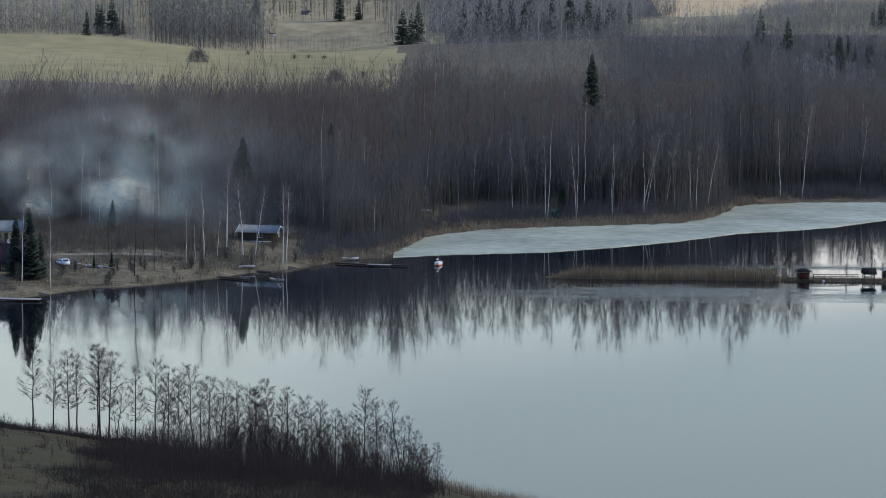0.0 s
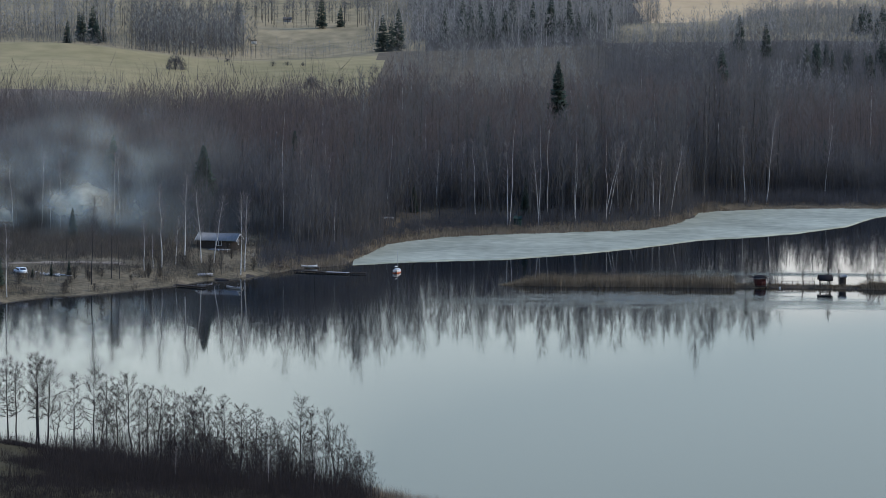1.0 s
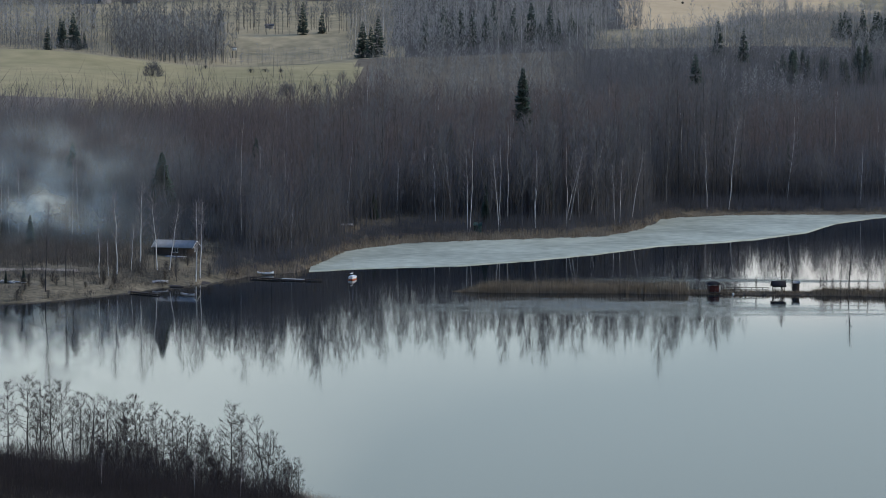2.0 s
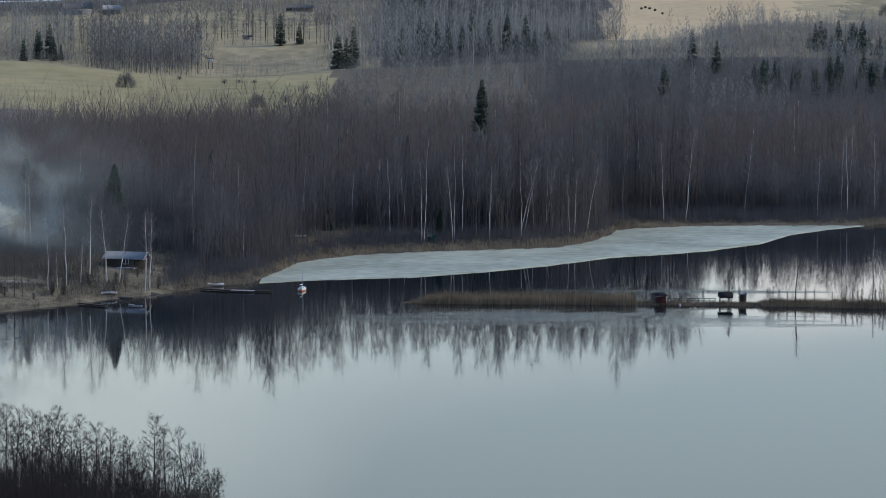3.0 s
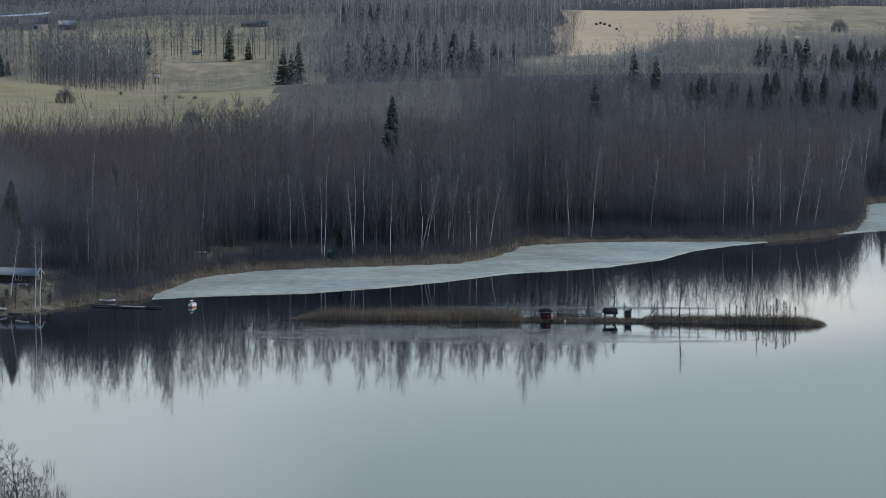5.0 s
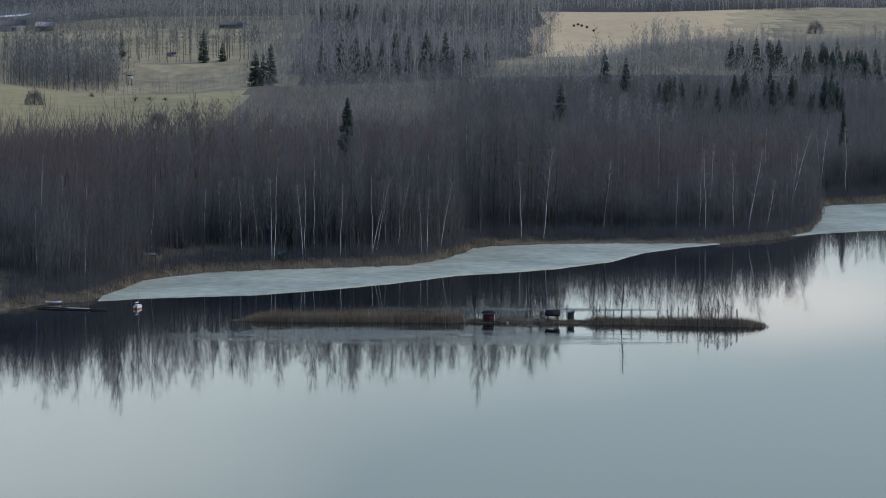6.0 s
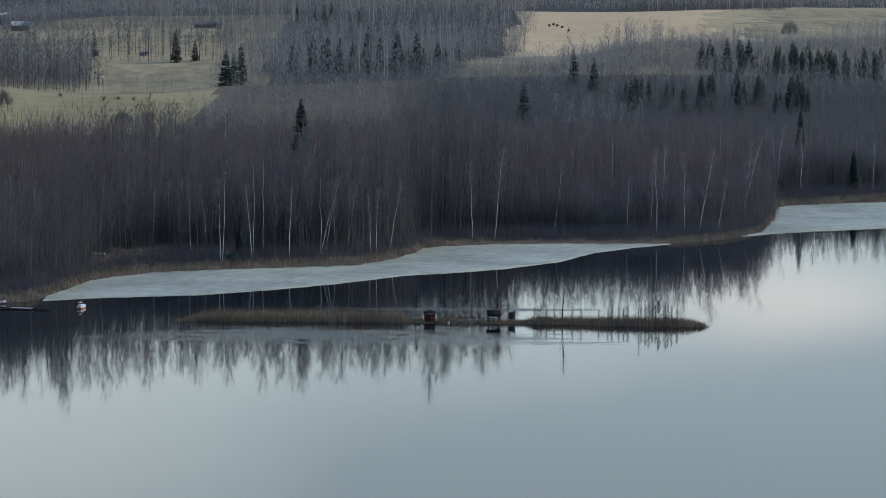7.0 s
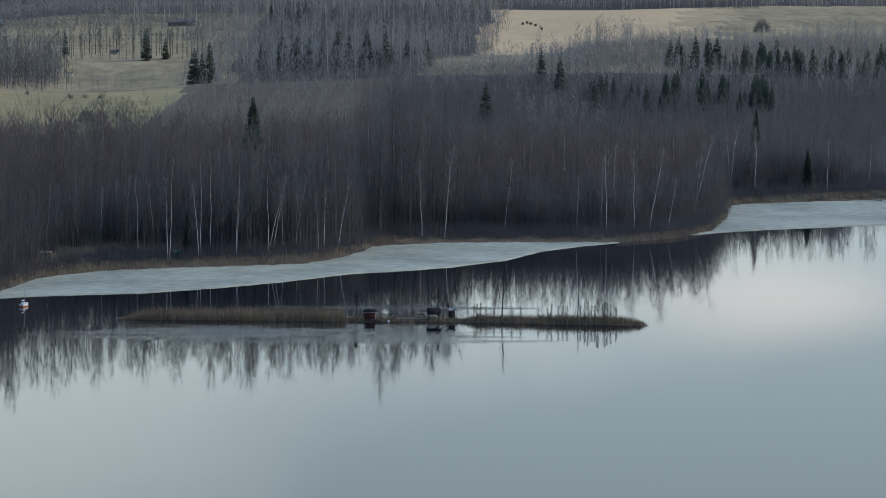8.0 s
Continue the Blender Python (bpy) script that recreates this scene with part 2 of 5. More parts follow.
class Soup:
    """Corners and triangles, gathered piece by piece."""

    def __init__(self):
        self.v, self.f, self.m, self.n = [], [], [], 0

    def add(self, v, f, m=0):
        v, f = np.asarray(v, float).reshape(-1, 3), np.asarray(f, int).reshape(-1, 3)
        self.v.append(v)
        self.f.append(f + self.n)
        self.m.append(np.full(len(f), m))
        self.n += len(v)
        return self

    def arrays(self):
        return np.concatenate(self.v), np.concatenate(self.f), np.concatenate(self.m)

    def tube(self, pts, radii, sides=5, m=0, cap=False):
        pts = np.asarray(pts, float)
        rings = []
        for i, p in enumerate(pts):
            d = pts[min(i + 1, len(pts) - 1)] - pts[max(i - 1, 0)]
            d = d / (np.linalg.norm(d) + 1e-9)
            a = np.cross(d, (0.31, 0.95, 0.05) if abs(d[2]) > 0.8 else (0, 0, 1))
            a = a / np.linalg.norm(a)
            c = np.cross(d, a)
            an = np.arange(sides) / sides * 2 * math.pi
            rings.append(p + radii[i] * (np.cos(an)[:, None] * a + np.sin(an)[:, None] * c))
        f = []
        for i in range(len(pts) - 1):
            for k in range(sides):
                a0, b0 = i * sides + k, i * sides + (k + 1) % sides
                f += [(a0, b0, b0 + sides), (a0, b0 + sides, a0 + sides)]
        if cap:
            top = (len(pts) - 1) * sides
            f += [(top, top + k, top + k + 1) for k in range(1, sides - 1)]
            f += [(0, k + 1, k) for k in range(1, sides - 1)]
        return self.add(np.concatenate(rings), f, m)

    def blade(self, p, q, w, rng, m=0):
        p, q = np.asarray(p, float), np.asarray(q, float)
        d = q - p
        a = np.cross(d, rng.normal(size=3))
        a = a / (np.linalg.norm(a) + 1e-9) * w / 2
        return self.add([p - a, p + a, q], [(0, 1, 2)], m)

    def box(self, lo, hi, m=0):
        (x0, y0, z0), (x1, y1, z1) = lo, hi
        v = [(x, y, z) for z in (z0, z1) for y in (y0, y1) for x in (x0, x1)]
        f = [(0, 2, 3), (0, 3, 1), (4, 5, 7), (4, 7, 6), (0, 1, 5), (0, 5, 4), (2, 6, 7), (2, 7, 3), (0, 4, 6), (0, 6, 2), (1, 3, 7), (1, 7, 5)]
        return self.add(v, f, m)


def part(name, soup, mats, parent=None, label=""):
    v, f, m = soup.arrays()
    ob = new(name, tri_mesh(name, v, f, mats, m))
    ob.parent = parent
    if label:
        ob["label"] = label
    return ob


def thing(name, label, category, group="", at=(0, 0, 0), turn=0.0):
    ob = new(name)
    ob.matrix_world = pose(*at, 0, 0, turn)
    return tagged(ob, label, category, group)


def smooth(a, b, v):
    t = np.clip((np.asarray(v, float) - a) / (b - a), 0, 1)
    return t * t * (3 - 2 * t)


def wave(x, y, s, seed=0.0):
    """A cheap, smooth unevenness, between about -1 and 1."""
    x, y = np.asarray(x, float) / s, np.asarray(y, float) / s
    return (np.sin(1.3 * x + 0.7 * y + seed) + np.sin(-0.8 * x + 1.7 * y + 2.1 * seed + 1) + np.sin(2.3 * x - 1.1 * y + 3.7 * seed + 2) + np.sin(0.4 * x + 2.9 * y + 1.3 * seed)) / 3


# ---- the lie of the land ----
SHORE_X = [-400, -150, -92, -78, -66, -56, -45, -36, -29, -24, -15, -11, -4, 10, 28, 46, 62, 72, 79, 84, 100, 122, 150, 168, 180, 189, 192, 196, 216, 248, 320, 700]
SHORE_Y = [560, 700, 742, 765, 773, 784, 800, 808, 821, 830, 838, 854, 892, 911, 920, 927, 934, 953, 984, 991, 1000, 1003, 1005, 1021, 1047, 1096, 1128, 1149, 1160, 1174, 1190, 1230]
FRONT_X = [-12, -3, 12, 26, 43, 57, 74, 88, 101, 116, 127, 140, 151]
FRONT_Y = [838, 843, 849, 854, 868, 882, 905, 914, 925, 946, 974, 992, 1003]
HILL_X = [-300, -100, -50, -10, 20, 70, 100, 150, 220, 500]
HILL_Z = [5, 4.6, 6, 8, 9.5, 9, 9, 9, 9, 9]
FAR_Y = [1250, 1500, 1700, 1850, 2000, 2150, 2260, 2550, 2759, 3000, 3500, 4200, 4900]
FAR_U = [-0.106, -0.05, 0.0, 0.065, 0.115]
FAR_Z = [
    [4, 6, 7, 10, 4, 2, 6, 8, 7, 5, 4, 14, 30],
    [3, 3, 1, 1.4, -4, -4, 8, 11, 12, 14, 18, 27, 42],
    [5, 4, 3, 2, 2, 2, 6, 10, 13, 17, 22, 30, 44],
    [6, 5, 5, 6, 7, 8, 7, 3, 14.5, 21, 24, 32, 46],
    [6, 5, 6, 8, 9, 10, 11, 13, 19, 23, 26, 34, 48],
]


def shore(x):
    return np.interp(x, SHORE_X, SHORE_Y) + 0.8 * np.sin(np.asarray(x) * 0.9) + 0.5 * np.sin(np.asarray(x) * 2.3)


def near_shore(x):
    return np.interp(x, [-400, -150, -70, -50, -30, -10, 0, 6, 13, 40, 120, 400], [740, 620, 567, 549, 531, 516, 509, 501, 494, 450, 380, 300])


def islet_line(x):
    return np.interp(x, [20, 60, 85, 110, 144], [797, 797, 795.5, 793.5, 789])


def land(x, y):
    """The ground's height."""
    x, y = np.asarray(x, float), np.asarray(y, float)
    d = y - shore(x)
    hill = np.interp(x, HILL_X, HILL_Z) * (1 - np.exp(-np.maximum(d, 0) / np.interp(x, [80, 115], [42, 70]))) + 0.35 * wave(x, y, 14) * smooth(4, 40, d) + 0.2 * smooth(0, 3, d)
    u = x / np.maximum(y, 1)
    cols = [np.interp(y, FAR_Y, z) for z in FAR_Z]
    far = cols[0]
    for k in range(4):
        far = far + (cols[k + 1] - cols[k]) * smooth(FAR_U[k], FAR_U[k + 1], u)
    far = far + 0.9 * wave(x, y, 60, 1.0) * smooth(1200, 1500, y)
    back = hill + (far - hill) * smooth(1120, 1300, y)
    back = np.where(d < 0, np.maximum(-2.5, d * 0.1), back)
    e = near_shore(x) - y
    front = np.where(e < 0, np.maximum(-2.5, e * 0.1), 22 * (1 - np.exp(-np.maximum(e, 0) / 120)) + 0.4 * wave(x, y, 12, 2.0) * smooth(3, 30, e))
    islet = np.where((x > 75) & (x < 141), -1.0 + 1.45 * np.exp(-(((y - islet_line(x)) / 3.2) ** 2)), -9.0)
    return np.maximum(np.maximum(back, front), islet)


# ---- ground, water, ice ----
def axis_lines(stops):
    """Grid lines from (from, to, step) stretches."""
    out = []
    for a, b, s in stops:
        out += list(np.linspace(a, b, max(1, round((b - a) / s)), endpoint=False))
    return np.array(out + [stops[-1][1]])


def ground_kind(x, y):
    """0 forest floor, 1 green field, 2 straw, 3 ploughed, 4 dry grass, 5 bank, 6 yard, 7 old snow, 8 dry meadow, 9 thin stubble."""
    u = x / np.maximum(y, 1)
    wob = 6 * wave(x, y, 25, 3.0)
    d = y - shore(x)
    k = np.zeros(x.shape, int)
    k[(d > -4) & (d < 9 + wob * 0.4) & (y < 1250)] = 4
    yard = (x < -24 + wob * 0.5) & (d > -3) & (y < 866 + wob)
    k[yard] = 6
    k[(x > -3) & (x < 32) & (d > 14) & (d < 40 + wob)] = 4
    k[(y < near_shore(x) + 3)] = 4
    k[(y < near_shore(x) - 12 + wob * 0.4)] = 5
    field = (u < -0.004 + 0.01 * wave(x, y, 90, 4.0)) & (y > 1380) & (y < 1925)
    k[field] = 1
    k[field & (y < 1495 + 18 * wave(x, y, 60, 1.0)) & (u < -0.085)] = 3
    k[(u < 0.0) & (y >= 1925) & (y < 2140)] = 8
    mead = (y > 2120) & (y < 3000) & (u < -0.005) & (u > -0.2)
    k[mead] = 8
    straw = (u > 0.058 + 0.002 * wave(x, y, 60, 2.0)) & (u < 0.25) & (y > 2360) & (y < 2985 + 8 * wave(x, y, 40, 2.0) + 2600 * np.maximum(0, u - 0.1))
    k[straw] = 2
    k[straw & (u > 0.113 + 0.006 * wave(x, y, 50, 2.0))] = 9
    k[straw & (u > 0.125 + 0.006 * wave(x, y, 40, 3.0))] = 8
    k[(u > 0.05) & (u < 0.2) & (y > 2000) & (y <= 2360)] = 8
    k[(u > -0.012) & (u < 0.05) & (y > 1290) & (y < 1975)] = 4
    k[(y > 2440) & (y < 2540) & (u > 0.09) & (u < 0.125)] = 2
    k[(u < -0.086) & (y > 3300) & (y < 3400)] = 7
    return k


gx = axis_lines([(-3200, -700, 250), (-700, -400, 20), (-400, -140, 10), (-140, 290, 5.0), (290, 560, 10), (560, 900, 22), (900, 3400, 250)])
gy = axis_lines([(-900, 380, 60), (380, 620, 3), (620, 735, 12), (735, 1200, 2.5), (1200, 1400, 8), (1400, 2450, 18), (2450, 3100, 8), (3100, 4960, 40)])
GX, GY = np.meshgrid(gx, gy)
GZ = land(GX, GY)
nx, ny = len(gx), len(gy)
ii, jj = np.meshgrid(np.arange(nx - 1), np.arange(ny - 1))
q = (jj * nx + ii).ravel()
g_tris = np.concatenate([np.stack([q, q + 1, q + nx + 1], 1), np.stack([q, q + nx + 1, q + nx], 1)])
cx = (gx[ii] + gx[ii + 1]).ravel() / 2
cy = (gy[jj] + gy[jj + 1]).ravel() / 2
g_kind = ground_kind(cx, cy)
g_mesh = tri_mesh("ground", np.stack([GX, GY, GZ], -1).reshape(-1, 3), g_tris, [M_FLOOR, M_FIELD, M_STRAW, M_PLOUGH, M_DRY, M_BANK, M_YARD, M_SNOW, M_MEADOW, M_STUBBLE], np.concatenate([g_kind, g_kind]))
g_mesh.polygons.foreach_set("use_smooth", np.ones(len(g_mesh.polygons), bool))
ground = tagged(new("ground", g_mesh), "rolling early-spring land with dry grass, fields and forest floor", "ground", kind="structure")

w_soup = Soup().add([(-700, 200, 0), (900, 200, 0), (900, 1300, 0), (-700, 1300, 0)], [(0, 1, 2), (0, 2, 3)])
water = tagged(part("water", w_soup, M_WATER), "calm dark lake water mirroring trees and sky", "water", kind="structure")


def ice_sheet(name, x0, x1, front, label):
    xs = np.arange(x0, x1 + 0.01, 0.8)
    f = front(xs) + 0.5 * wave(xs, xs * 0, 3.1, 1.0) + 0.35 * wave(xs, xs * 0, 0.9, 2.0)
    b = np.maximum(shore(xs) + 3.0, f + 0.05)
    s = Soup()
    rows = 14
    v = []
    for r in range(rows + 1):
        t = r / rows
        v.append(np.stack([xs, f + (b - f) * t, 0.07 + 0.01 * wave(xs, f + (b - f) * t, 5.0)], 1))
    v.append(np.stack([xs, f, -0.12 + 0 * xs], 1))
    n = len(xs)
    fa = []
    for r in range(rows):
        for i in range(n - 1):
            a = r * n + i
            fa += [(a, a + 1, a + n + 1), (a, a + n + 1, a + n)]
    low = (rows + 1) * n
    for i in range(n - 1):
        fa += [(low + i, low + i + 1, i + 1), (low + i, i + 1, i)]
    s.add(np.concatenate(v), fa)
    ob = part(name, s, M_ICE)
    ob.data.polygons.foreach_set("use_smooth", np.ones(len(ob.data.polygons), bool))
    return tagged(ob, label, "ice", kind="structure")


ice_sheet("ice", -11.6, 150, lambda x: np.interp(x, FRONT_X, FRONT_Y), "grey-white sheet of rotten ice along the reeds")
ice_sheet("ice", 172, 520, lambda x: np.interp(x, [172, 187, 204, 223, 236, 300, 520], [1029, 1043, 1053, 1064, 1070, 1086, 1110]), "grey-white sheet of rotten ice filling the bay")


# ---- trees ----
def bare_tree(seed, h, foot=0.14, start=0.35, spread=0.16, limbs=16, twigs=7, rise=45, droop=0.0, lean=0.0, fork=0, sides=5, twig=1.6, fine=0.07, second=0, wild=0.42):
    """A leafless tree at the origin: a trunk soup and a crown soup. The lengths go with h, in metres."""
    rng = np.random.default_rng(seed)
    trunk, crown = Soup(), Soup()
    stems = []
    for k in range(fork + 1):
        a = rng.uniform(0, 2 * math.pi)
        tip = (lean + (0.10 if fork else 0.02) * rng.uniform(0.6, 1.4)) * h
        top = h * (1 if k == 0 else rng.uniform(0.75, 0.97))
        ts = np.linspace(0, 1, 6)
        pts = np.stack([np.cos(a) * tip * ts**1.3, np.sin(a) * tip * ts**1.3, top * ts], 1)
        pts[1:-1, :2] += rng.normal(size=(4, 2)) * 0.006 * h
        pts[0, 2] = -0.3
        r = foot * (1 if k == 0 else 0.75)
        trunk.tube(pts, r * (1 - ts) ** 0.9 + 0.012, sides)
        stems.append((pts, ts, r))
    for i in range(limbs):
        pts, ts, r = stems[i % len(stems)]
        f = start + (0.98 - start) * ((i + rng.uniform(0, 1)) / limbs)
        p = np.array([np.interp(f, ts, pts[:, c]) for c in range(3)])
        shape = math.sin(math.pi * min(1, (f - start) / (1 - start) * 0.75 + 0.22)) ** 0.8
        ln = spread * h * (0.35 + 0.75 * shape) * rng.uniform(0.65, 1.25)
        az = i * 2.4 + rng.uniform(-0.6, 0.6)
        el = radians(rise + rng.uniform(-14, 14) + 22 * (f - 0.6))
        d = np.array([math.cos(az) * math.cos(el), math.sin(az) * math.cos(el), math.sin(el)])
        mid = p + d * ln * 0.55 + np.array([0, 0, -0.04 * ln])
        end = p + d * ln + np.array([0, 0, (0.10 - 0.35 * droop) * ln]) + rng.normal(size=3) * 0.06 * ln
        lr = r * (1 - f) * 0.45 + (0.012 if second else 0.02)
        if second or sides > 4:
            crown.tube([p, mid, end], [lr, lr * 0.6, 0.01], 3)
        else:
            crown.blade(p, mid, lr * 1.3, rng).blade(p + (mid - p) * 0.9, end, lr * 0.9, rng)
        tips = [(p, mid, end, d)]
        for _ in range(second):
            g = rng.uniform(0.25, 0.9)
            b0 = mid + (end - mid) * (g * 2 - 1) if g > 0.5 else p + (mid - p) * g * 2
            d2 = d + rng.normal(size=3) * 0.55 + np.array([0, 0, 0.2 - 0.3 * droop])
            d2 = d2 / np.linalg.norm(d2)
            e0 = b0 + d2 * ln * rng.uniform(0.25, 0.5)
            crown.blade(b0, e0, lr * 1.3, rng).blade(b0, e0, lr * 1.3, rng)
            tips.append((b0, (b0 + e0) / 2, e0, d2))
        for t0, t1, t2, dd in tips:
            for _ in range(twigs):
                g = rng.uniform(0.2, 1.0)
                b0 = t1 + (t2 - t1) * (g * 2 - 1) if g > 0.5 else t0 + (t1 - t0) * g * 2
                w = dd * 0.7 + rng.normal(size=3) * wild + np.array([0, 0, (0.55 if wild < 0.6 else 0.2) - 1.2 * droop])
                w = w / np.linalg.norm(w)
                crown.blade(b0, b0 + w * twig * rng.uniform(0.5, 1.2), fine * rng.uniform(0.7, 1.3), rng)
    return trunk, crown


def spruce_tree(seed, h, radius=0.15, whorls=22, arms=8, bare=0.06, sides=5):
    """A spruce at the origin: trunk and needle-bearing boughs."""
    rng = np.random.default_rng(seed)
    trunk, crown = Soup(), Soup()
    trunk.tube([(0, 0, -0.3), (0, 0, h * 0.5), (0, 0, h)], [h * 0.014, h * 0.008, 0.01], sides)
    for k in range(whorls):
        f = bare + (1 - bare) * (k / whorls) ** 0.95
        z = f * h
        reach = radius * h * (1 - f) ** 0.8 * (0.55 + 0.45 * min(1, (f - bare) * 9 + 0.4))
        for j in range(arms):
            az = j * 2 * math.pi / arms + k * 1.1 + rng.uniform(-0.3, 0.3)
            ln = reach * rng.uniform(0.65, 1.15) + 0.15
            d = np.array([math.cos(az), math.sin(az), 0])
            n = np.array([-d[1], d[0], 0])
            zz = z + rng.uniform(-0.4, 0.4) * h / whorls
            p = np.array([0, 0, zz])
            sag = -0.32 * ln * (1 - 0.7 * f) + 0.1 * ln * f
            a = p + d * ln * 0.5 + np.array([0, 0, sag * 0.7])
            e = p + d * ln + np.array([0, 0, sag + 0.06 * ln])
            w = ln * 0.30 + 0.14
            hang = np.array([0, 0, -0.5 * w - 0.15])
            crown.add([p, a - n * w + hang, a + n * w + hang, e, a], [(0, 1, 4), (0, 4, 2), (1, 3, 4), (4, 3, 2)])
            for s in (-1, 1):
                b0 = p + (a - p) * 0.9
                crown.add([b0, b0 + d * ln * 0.18, b0 + n * s * w * 1.7 + d * ln * 0.2 + hang * 1.6], [(0, 1, 2)])
    return trunk, crown


class Wood:
    """Many trees in one mesh: copies of templates at random turns and sizes."""

    def __init__(self, templates, seed):
        self.t, self.rng, self.s, self.spots = [], np.random.default_rng(seed), Soup(), []
        for tr, cr in templates:
            v1, f1, _ = tr.arrays()
            v2, f2, _ = cr.arrays()
            self.t.append((np.concatenate([v1, v2]), np.concatenate([f1, f2 + len(v1)]), np.concatenate([np.zeros(len(f1), int), np.ones(len(f2), int)])))

    def plant(self, x, y, size):
        self.spots.append((x, y, size))

    def grow(self):
        xs = np.array(self.spots)
        heights = land(xs[:, 0], xs[:, 1])
        for (x, y, size), z in zip(self.spots, heights):
            v, f, m = self.t[self.rng.integers(len(self.t))]
            a = self.rng.uniform(0, 2 * math.pi)
            c, s = math.cos(a), math.sin(a)
            w = v * np.array([size, size, size * self.rng.uniform(0.95, 1.05)])
            w = np.stack([c * w[:, 0] - s * w[:, 1] + x, s * w[:, 0] + c * w[:, 1] + y, w[:, 2] + z], 1)
            self.s.v.append(w)
            self.s.f.append(f + self.s.n)
            self.s.m.append(m)
            self.s.n += len(w)

    def done(self, name, mats, label, category="trees"):
        self.grow()
        v, f, m = self.s.arrays()
        return tagged(new(name, tri_mesh(name, v, f, mats, m)), label, category, kind="stuff")


def scatter(x0, x1, y0, y1, step, rng, keep):
    """Jittered places in a rectangle for which keep(x, y) gives a chance to stand."""
    for y in np.arange(y0, y1, step):
        for x in np.arange(x0, x1, step):
            px, py = x + rng.uniform(-0.5, 0.5) * step, y + rng.uniform(-0.5, 0.5) * step
            if rng.uniform() < keep(px, py):
                yield px, py


rng = np.random.default_rng(7)
ALDER = [bare_tree(100 + k, 22, 0.09, 0.16 + 0.04 * (k % 4), 0.13, 24, 20, 54, 0.0, lean=0.015 * (k % 3), twig=1.6, fine=0.05, sides=3) for k in range(8)]
ALDER_BACK = [bare_tree(130 + k, 21, 0.09, 0.46, 0.14, 15, 14, 50, 0.0, lean=0.02 * (k % 3), twig=1.4, fine=0.056, sides=3) for k in range(8)]
BIRCHES = [bare_tree(200 + k, 23, 0.085, 0.42, 0.11, 16, 22, 60, 0.3, lean=0.03 * (k % 3), twig=1.8, fine=0.04, sides=3) for k in range(7)]
ASPEN = [bare_tree(300 + k, 23, 0.085, 0.42, 0.12, 18, 20, 56, 0.0, lean=0.012 * (k % 3), twig=1.6, fine=0.05, sides=3) for k in range(7)]
FAR_BARE = [bare_tree(400 + k, 17, 0.075, 0.14, 0.16, 12, 8, 50, 0.1, twig=2.1, fine=0.10, sides=3) for k in range(8)]
FAR_THIN = [bare_tree(450 + k, 17, 0.085, 0.18, 0.16, 10, 8, 52, 0.1, twig=2.2, fine=0.13, sides=3) for k in range(8)]
FAR_TALL = [bare_tree(480 + k, 18, 0.14, 0.42, 0.13, 12, 12, 54, 0.1, twig=2.2, fine=0.09, sides=3) for k in range(5)]
SPRUCE = [spruce_tree(500 + k, 20, (0.16, 0.21, 0.27, 0.24)[k], 26, 11) for k in range(4)] + [spruce_tree(510, 20, 0.30, 30, 15, bare=0.40)]
SPRUCE_FAR = [spruce_tree(550 + k, 16, 0.25 + 0.03 * (k % 3), 15, 8, sides=3) for k in range(4)]


def main_keep(x, y):
    d = y - shore(x)
    if d < 5 or (x < -26 and y < 868 + 3 * math.sin(x / 9)):
        return 0.0
    if -62 < x < -38 and y < 866:
        return 0.0
    if -3 < x < 32 and 12 < d < 31:
        return 0.4
    if -26 <= x < 0 and d < 26:
        return 0.12
    if x > 104 and d < 60:
        return 0.5
    return 0.96


woods = {"alder": Wood(ALDER, 1), "alder_back": Wood(ALDER_BACK, 9), "birch": Wood(BIRCHES, 2), "aspen": Wood(ASPEN, 3), "aspen_back": Wood(ALDER_BACK, 10)}
for px, py in scatter(-190, 300, 830, 1215, 5.0, rng, main_keep):
    dd = py - float(shore(px))
    if dd > 42 and rng.uniform() < (0.5 if dd > 95 else 0.25):
        continue
    low = 0.84 if px < -15 else 1.0
    low = low * (0.66 + 0.30 * smooth(25, 95, dd) if px > 104 else 1.0)
    # paler crowns grow commoner inland, which paints the ridge canopy sunlit
    grey = 0.12 + 0.5 * smooth(25, 110, dd) * (0.35 + 0.65 * smooth(-25, 15, px)) + 0.25 * float(wave(px, py * 0.6, 22, 7.0))
    if dd < 40 and -8 < px < 84:
        grey = 0.42
    sort = rng.uniform()
    kind = "birch" if sort < 0.05 else ("aspen" if sort < 0.05 + grey else "alder")
    if dd > 42 and kind != "birch":
        kind = kind + "_back"
    if abs(px - 42.5) < 9 and 985 < py < 1066:
        low = low * 0.88
    edge = (0.8 + 0.2 * min(1.0, dd / 18)) * (1 + float(smooth(50, 90, dd)) * float(np.interp(px, [-200, -48, -31, -24, -14, 4, 12], [0.12, 0.06, 0.12, 0.22, 0.30, 0.18, 0.0])))
    if 40 < px < 106 and dd < 60:
        edge = edge * (1.12 if px < 80 else 1.34)
    woods[kind].plant(px, py, low * edge * (1.06 - 0.24 * smooth(55, 140, dd)) * rng.uniform(0.82, 1.14) * (1 + 0.09 * float(wave(px, py, 17, 5.0)) + 0.07 * float(wave(px, py, 6, 8.0))))
for px, py in scatter(-125, -24, 868, 912, 4.4, rng, lambda x, y: 0.9 if not (-62 < x < -38 and y < 893) else 0.0):
    woods["alder"].plant(px, py, 0.84 * rng.uniform(0.6, 1.05))
woods["alder"].done("alder_wood", [M_BARK, M_TWIG], "dense leafless dark alder wood on the far shore")
